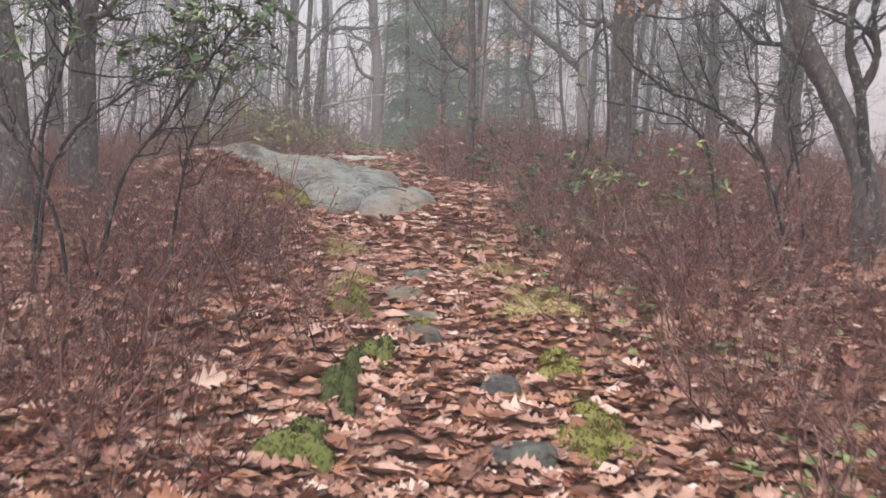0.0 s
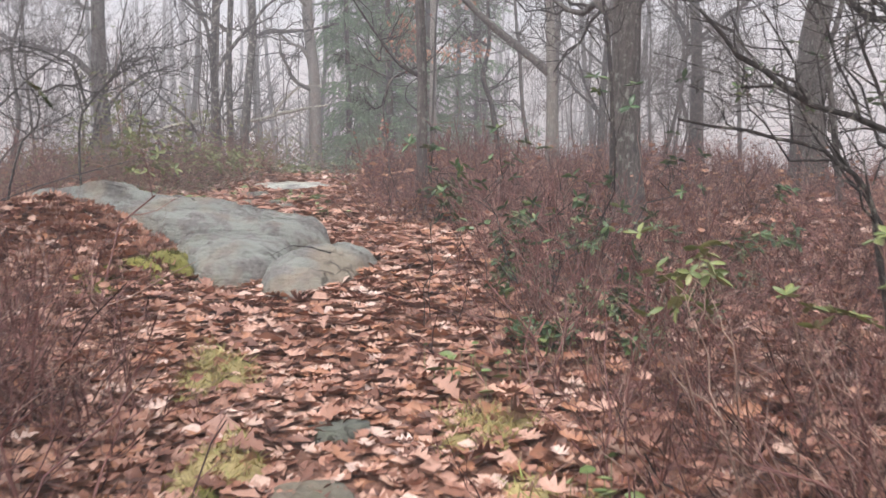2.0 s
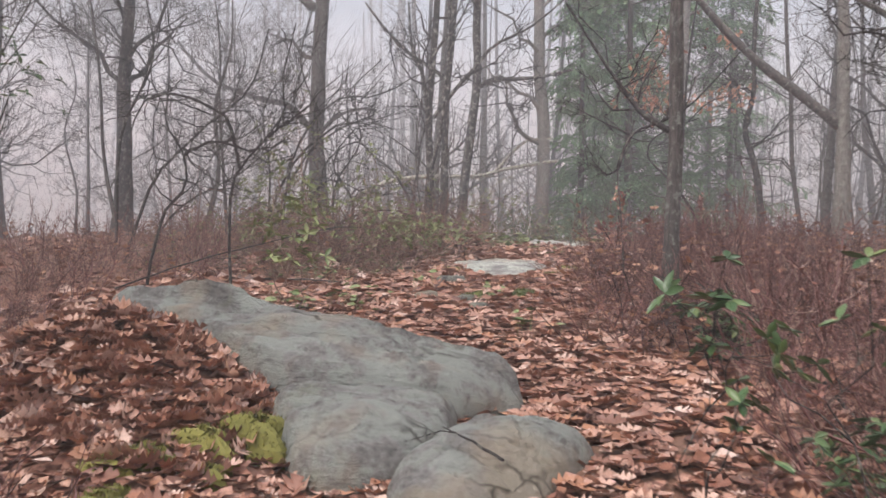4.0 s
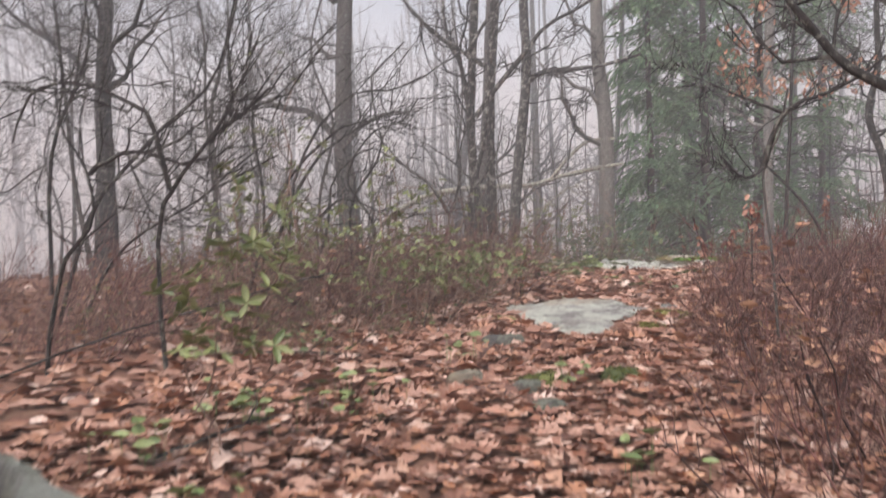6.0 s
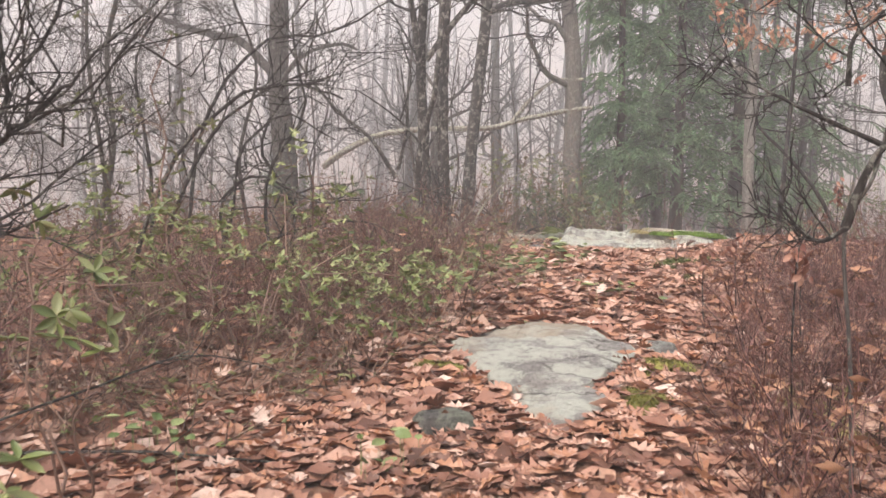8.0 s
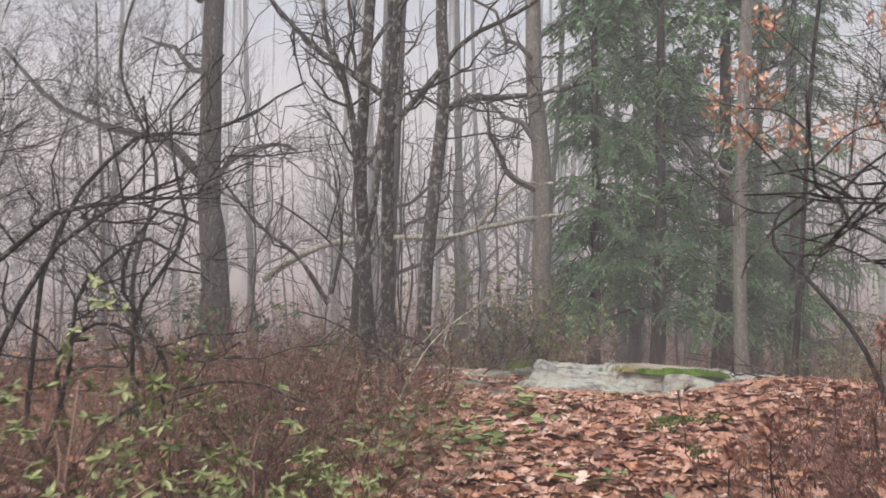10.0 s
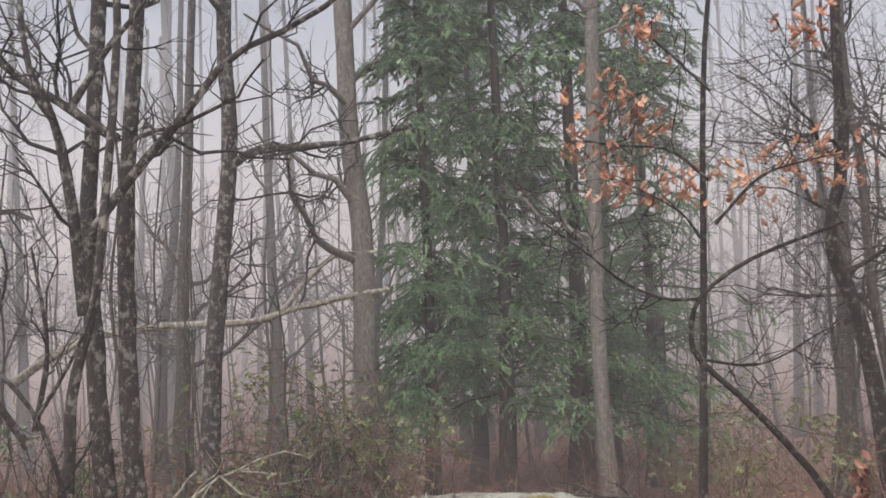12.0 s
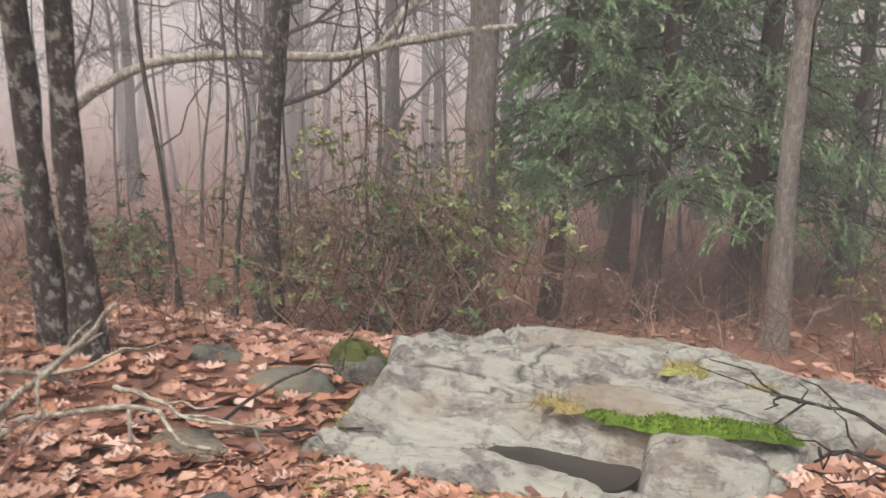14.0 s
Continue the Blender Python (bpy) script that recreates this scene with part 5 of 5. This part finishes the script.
for lx, ly, lh in ((-3.6, 27.6, 1.7), (-2.95, 27.3, 1.5), (-4.9, 28.6, 1.3), (-6.4, 27.2, 1.2), (-3.2, 28.6, 1.4), (1.9, 28.0, 1.3), (-7.4, 24.5, 1.1), (3.1, 26.5, 1.2), (-5.6, 25.2, 1.0), (2.6, 30.5, 1.6)):
    laurel(lx, ly, lh, 0.8, 9, 5, "dark rhododendron scrub below the ledge", M_laurel if lx < -3.4 else M_yellow, 0.075, 0.25, 0.32, 0.010, 7, bare=0.3)


# ---- herbs, moss, grass ----
def herbs(label, spots, size=0.08, material=None):
    g = Geo()
    for hx, hy, r, n in spots:
        x, y = hx + rng.normal(0, r, n), hy + rng.normal(0, r, n)
        p = np.stack([x, y, ground_z(x, y) + rng.uniform(0.03, 0.2, n)], -1)
        f, u = rand_dirs(n, 0.5)
        s = size * rng.uniform(0.6, 1.25, n)
        g.add(*scatter(OVAL, p, f, u, s, s * 0.55))
        q = np.stack([p, p * (1, 1, 0) + np.stack([np.zeros(n), np.zeros(n), ground_z(x, y)], -1)], 1)
        g.add(*tubes(q, np.full((n, 2), 0.0015), 3))
    return tagged(new("green_herbs", g.mesh("green_herbs", material or M_herb)), label, "plants", kind="stuff")


herbs("low green seedlings among the leaves", [(0.62, 5.7, 0.08, 14), (1.1, 5.2, 0.12, 16), (1.35, 4.4, 0.14, 26), (0.95, 4.7, 0.1, 12), (1.7, 4.6, 0.2, 26), (1.3, 3.1, 0.14, 26), (1.6, 3.3, 0.14, 26),
                                               (2.0, 5.6, 0.2, 20), (0.3, 7.2, 0.12, 14), (0.7, 7.3, 0.2, 26)], 0.075)
herbs("low green seedlings among the leaves", [(-2.8, 12.6, 0.12, 26), (-2.45, 13.05, 0.12, 22), (-3.0, 12.0, 0.1, 14), (-2.3, 11.6, 0.1, 10), (-2.2, 14.3, 0.08, 12), (-1.4, 13.5, 0.08, 10), (-3.2, 14.2, 0.2, 20),
                                               (-0.9, 12.2, 0.08, 8), (-2.3, 10.9, 0.1, 14), (-2.0, 11.1, 0.12, 26), (-1.75, 11.5, 0.1, 16)], 0.085)
herbs("patch of fresh green groundcover by the trail", [(-4.2, 18.9, 0.4, 190), (-3.5, 18.3, 0.35, 170), (-2.9, 17.9, 0.3, 90), (-2.7, 18.9, 0.25, 70), (-2.2, 18.5, 0.2, 45), (-2.05, 19.8, 0.2, 40), (-4.6, 19.6, 0.4, 80), (-1.5, 18.2, 0.2, 14)], 0.105)


def tuft(name, label, category, blobs, material, blade, density, lean=0.7, kind="", slim=0.3):
    """A cushion of short blades on the ground or on stone: blobs are (x, y, z, rx, ry, height)."""
    g = Geo()
    for bx, by, bz, rx, ry, h in blobs:
        n = int(density * rx * ry)
        a, r = rng.uniform(0, 6.28, n), np.sqrt(rng.uniform(0, 1, n))
        wob = 1 + 0.3 * np.sin(3 * a + bx * 5) + 0.2 * np.sin(5 * a + by * 3)
        x, y = bx + rx * r * np.cos(a) * wob, by + ry * r * np.sin(a) * wob
        base = ground_z(x, y) if bz is None else np.full(n, bz)
        z = base + h * np.sqrt(np.clip(1 - r ** 2, 0, 1)) * rng.uniform(0.75, 1.1, n)
        p = np.stack([x, y, z], -1)
        f = unit(np.stack([rng.normal(0, lean, n), rng.normal(0, lean, n), np.ones(n)], -1))
        s = blade * rng.uniform(0.6, 1.3, n)
        g.add(*scatter(QUILL, p, f, rand_dirs(n, 2.0)[1], s, s * slim))
        k = 24
        t = np.linspace(0, 2 * np.pi, k, endpoint=False)
        wb = 1 + 0.3 * np.sin(3 * t + bx * 5) + 0.2 * np.sin(5 * t + by * 3)
        rows = []
        for f2, hh in ((1.0, -0.03), (0.85, 0.5), (0.55, 0.82), (0.2, 0.96)):
            ex, ey = bx + rx * f2 * np.cos(t) * wb, by + ry * f2 * np.sin(t) * wb
            rows.append(np.stack([ex, ey, (ground_z(ex, ey) if bz is None else np.full(k, bz)) + h * hh], -1))
        i = np.arange(4 * k).reshape(4, k)
        q = np.stack([i[:-1], np.roll(i[:-1], -1, 1), np.roll(i[1:], -1, 1), i[1:]], -1).reshape(-1, 4)
        g.add(np.concatenate(rows), q)
    return tagged(new(name, g.mesh(name, material, False)), label, category, kind=kind)


MOSS = 26000
tuft("moss_cushion", "bright green moss cushion on the trail's bank", "moss", [(-0.60, 5.3, None, 0.12, 0.26, 0.09), (-0.66, 5.75, None, 0.12, 0.2, 0.08)], M_moss_y, 0.03, MOSS)
tuft("moss_cushion", "deep green moss along the trail's bank", "moss", [(-0.48, 4.1, None, 0.09, 0.33, 0.09), (-0.55, 3.4, None, 0.13, 0.2, 0.08), (-0.36, 4.55, None, 0.1, 0.2, 0.06)], M_moss, 0.03, MOSS)
tuft("moss_cushion", "yellow-green grassy moss in leaves", "moss", [(0.55, 4.55, None, 0.13, 0.28, 0.05), (0.64, 3.7, None, 0.17, 0.4, 0.05), (-0.2, 5.3, None, 0.12, 0.14, 0.04)], M_moss_y, 0.04, MOSS * 0.6)
tuft("moss_cushion", "yellow moss at the outcrop's foot", "moss", [(-1.7, 9.5, None, 0.14, 0.16, 0.13), (-1.85, 9.3, None, 0.13, 0.1, 0.10), (-2.0, 9.12, None, 0.15, 0.09, 0.06), (-2.15, 9.0, None, 0.1, 0.08, 0.05), (-2.0, 8.75, None, 0.12, 0.12, 0.05), (-1.75, 9.12, None, 0.08, 0.08, 0.06)], M_moss_y, 0.03, MOSS)
tuft("moss_cushion", "olive moss at the edge of flat rock", "moss", [(-1.1, 15.35, None, 0.12, 0.22, 0.05), (-1.0, 16.0, None, 0.2, 0.12, 0.05), (-2.3, 15.75, None, 0.2, 0.07, 0.05)], M_moss_y, 0.03, MOSS)
tuft("moss_strip", "long bright green moss strip in a crack of the ledge", "moss", [(-1.05, 22.28, 0.93, 0.2, 0.05, 0.04), (-0.85, 22.25, 0.93, 0.22, 0.06, 0.05), (-0.62, 22.3, 0.92, 0.22, 0.06, 0.05), (-0.45, 22.34, 0.9, 0.14, 0.06, 0.05)],
     M_moss_wet, 0.035, MOSS * 3)
tuft("moss_cushion", "green moss on small stones beside the ledge", "moss", [(-2.5, 22.95, None, 0.14, 0.1, 0.2), (-1.55, 13.6, None, 0.14, 0.12, 0.06), (-1.15, 13.65, None, 0.12, 0.1, 0.06)], M_moss, 0.03, MOSS)
tuft("moss_cushion", "green moss patch in the trail's leaves", "moss", [(-0.9, 20.0, None, 0.3, 0.3, 0.05), (-0.8, 18.9, None, 0.14, 0.3, 0.05)], M_moss, 0.04, MOSS * 0.6)
GRASS = 3500
tuft("dry_grass", "tufts of straw-coloured grass on the ledge", "grass", [(-1.3, 22.33, 0.94, 0.14, 0.06, 0.03), (-0.75, 23.3, 0.8, 0.12, 0.08, 0.03), (-0.35, 23.1, 0.8, 0.08, 0.08, 0.03), (-2.3, 22.3, None, 0.06, 0.4, 0.04)],
     M_grass, 0.11, GRASS * 4, 0.9, "stuff", 0.07)
tuft("dry_grass", "tufts of straw-coloured grass before the ledge", "grass", [(-1.3, 21.58, None, 0.45, 0.12, 0.03), (-0.75, 21.5, None, 0.3, 0.12, 0.03), (-2.1, 21.6, None, 0.2, 0.1, 0.03)], M_grass, 0.1, GRASS * 2.5, 1.2, "stuff", 0.07)
tuft("dry_grass", "thin dry grass at the trail's edge", "grass", [(0.5, 5.6, None, 0.25, 0.4, 0.04), (0.3, 6.6, None, 0.2, 0.3, 0.04), (-0.95, 7.4, None, 0.2, 0.4, 0.04), (-0.7, 6.3, None, 0.15, 0.3, 0.05),
                                                                     (-0.2, 15.5, None, 0.3, 0.5, 0.04)], M_grass, 0.13, GRASS * 1.6, 1.0, "stuff", 0.06)

# ---- dead wood on the ground ----
def stick(label, pts, r, material=None, twigs=3, name="fallen_branch"):
    q = smooth_line(pts, 14)
    t = thing(name, q[0], label, "branch")
    q = q - q[0]
    q[1:-1] += rng.normal(0, r * 0.35, (12, 3))
    rr = r * np.linspace(1.1, 0.5, 14)
    V, Q, cap = tubes(q[None], rr[None], 7)
    part("limb", mesh_of("limb", V, Q, material or M_bark_dark), t)
    if twigs:
        p, w, r2 = on_lines(q[None], rr[None], twigs, 0.3)
        P = branches(p, around(w * (1, 1, 0.3), 0.5), rng.uniform(0.15, 0.45, len(p)), 5, 0.2, 0.1)
        for a in P:
            V, Q, cap = tubes(a[None], (np.linspace(0.55, 0.25, 5) * r)[None], 5)
            part("twig", mesh_of("twig", V, Q, material or M_bark_dark), t)
    return t


def lie(x, y, up=0.03):
    return (x, y, float(ground_z(x, y)) + up)


stick("pale mossy broken branch propped at the trunks", [(-3.75, 21.5, 0.88), (-3.61, 21.6, 1.0), (-3.38, 21.65, 1.2), (-3.15, 21.7, 1.45)], 0.02, M_deadwood, 1)
for pts, r in (([(-3.41, 20.69, 0.9), (-3.42, 20.83, 0.97), (-3.4, 21.06, 1.0), (-3.44, 21.24, 0.98), (-3.44, 21.41, 1.0), (-3.33, 21.5, 1.0), (-3.14, 21.63, 1.02), (-2.94, 21.65, 1.0), (-2.83, 21.54, 0.95), (-2.69, 21.58, 0.9)], 0.024),
               ([(-3.64, 21.25, 0.9), (-3.72, 21.5, 0.98), (-3.82, 21.73, 1.03), (-3.73, 21.87, 1.0), (-3.6, 22.0, 0.92)], 0.024),
               ([(-3.34, 21.94, 0.95), (-3.16, 21.81, 1.0), (-3.01, 21.8, 0.97), (-2.88, 21.73, 0.95), (-2.55, 21.82, 0.9)], 0.017)):
    stick("pale green lichened dead branch heaped by the trunks", pts, r * 0.75, M_deadwood, 3)
stick("dark fallen stick arching over brown leaves", [(-2.8, 21.9, 0.86), (-2.67, 21.98, 0.97), (-2.52, 22.3, 1.0), (-2.36, 22.38, 0.96)], 0.009, None, 1)
stick("pale lichened dead branch standing in scrub", [lie(-3.0, 19.0, -0.02), (-2.72, 19.0, 1.5), (-2.56, 19.0, 1.7), (-2.38, 19.0, 1.85), (-2.2, 19.05, 1.98), (-2.02, 19.1, 1.96)], 0.008, M_deadwood, 9)
stick("dark fallen branch with twigs on the ledge", [(0.35, 22.1, 0.95), (0.1, 22.3, 0.97), (-0.05, 22.5, 1.0), (-0.2, 22.5, 1.01), (-0.4, 22.6, 1.0)], 0.012, None, 6)
stick("dark fallen branch with twigs on the ledge", [(0.5, 21.7, 0.95), (0.1, 21.9, 0.97), (-0.15, 22.1, 0.98), (-0.3, 22.0, 0.97)], 0.012, None, 4)
stick("thin fallen stick on brown leaves", [lie(-2.9, 21.8), lie(-2.5, 22.0), lie(-2.2, 22.1, 0.05)], 0.01)
stick("thin fallen stick on brown leaves", [lie(-4.4, 12.6, 0.1), lie(-3.8, 12.9, 0.3), lie(-3.2, 13.4, 0.5), lie(-2.9, 13.9, 0.6)], 0.007, None, 5)
stick("thin fallen stick on brown leaves", [lie(-3.9, 13.9), lie(-3.2, 14.1, 0.06), lie(-2.6, 14.2)], 0.008, None, 4)
stick("thin fallen stick on brown leaves", [lie(1.1, 3.9), lie(1.6, 4.0, 0.06), lie(2.2, 4.0)], 0.01, None, 2)
stick("thin fallen stick on brown leaves", [lie(-1.6, 4.2, 0.1), lie(-1.2, 4.3, 0.2), lie(-0.9, 4.35, 0.25)], 0.008, None, 2)
stick("bent dead stem leaning over the leaves", [lie(0.9, 10.3), lie(0.6, 11.2, 0.3), lie(0.2, 12.0, 0.45)], 0.01, None, 5)
stick("thin fallen stick on brown leaves", [lie(-2.9, 12.0), lie(-2.75, 12.4, 0.05), lie(-2.7, 12.8)], 0.008, None, 2)
stick("dark twig on rock", [(-0.55, 9.0, 0.83), (-0.7, 9.15, 0.85), (-0.85, 9.35, 0.84)], 0.006, None, 1)

for wx, wy, wz, wl in ((-0.42, 15.13, 1.76, "withered red-brown seed head on a thin stalk"), (0.56, 19.97, 1.7, "withered red-brown seed head on a thin stalk"), (-0.75, 17.4, 1.4, "withered brown fern clump"),
                       (-0.5, 17.8, 1.45, "withered brown fern clump"), (-0.15, 16.9, 1.45, "withered brown fern clump"), (-0.55, 16.3, 1.3, "withered brown fern clump")):
    gz = float(ground_z(wx, wy))
    w = thing("withered_plant", (wx, wy, gz), wl, "plant", "withered plants by the trail")
    V, Q, cap = tubes([[(0.02, 0, -0.02), (0, 0.01, (wz - gz) * 0.5), (0, 0, wz - gz)]], [[0.006, 0.005, 0.004]], 5)
    part("stalk", mesh_of("stalk", V, Q, M_bark_dark), w)
    p = rng.normal(0, 1, (26, 3)) * (0.025, 0.025, 0.055) + (0, 0, wz - gz - 0.04)
    f, u = rand_dirs(26, 1.0)
    part("seed_head", Geo().add(*scatter(OVAL, p, unit(f + (0, 0, -1.0)), u, np.full(26, 0.06), np.full(26, 0.035))).mesh("seed_head", M_redleaf), w, kind="stuff")

# ---- single leaves on top of the litter and on the rocks ----
_shapes = [mesh_of("fallen_leaf", *(lambda s: (s[0] * (1, 0.75, 1), s[1]))(leaf_shape(LEAF_OAK, c, d)), M_litter_piece) for c, d in ((0.10, 0.10), (0.2, 0.2), (-0.1, 0.15), (0.15, 0.35), (0.3, 0.1), (-0.15, 0.25))]
_litter = next(o for o in scene.objects if o.name == "leaf_litter")
_n = 0
for k in range(900):
    if _n >= 290:
        break
    y = rng.uniform(2.5, 21.3)
    mid = 0.5 * float(edge(y, -1) + edge(y, 1))
    x = mid + rng.normal(0, 0.6)
    if on_rock(np.array([[x, y, 0.0]]))[0]:
        continue
    s = rng.uniform(0.10, 0.17)
    m = Matrix.LocRotScale((x, y, float(ground_z(x, y)) + 0.05), Euler((rng.normal(0, 0.35), rng.normal(0, 0.35), rng.uniform(0, 6.28))), (s, s, s))
    part("fallen_leaf", _shapes[k % 6], _litter, at=m)
    _n += 1
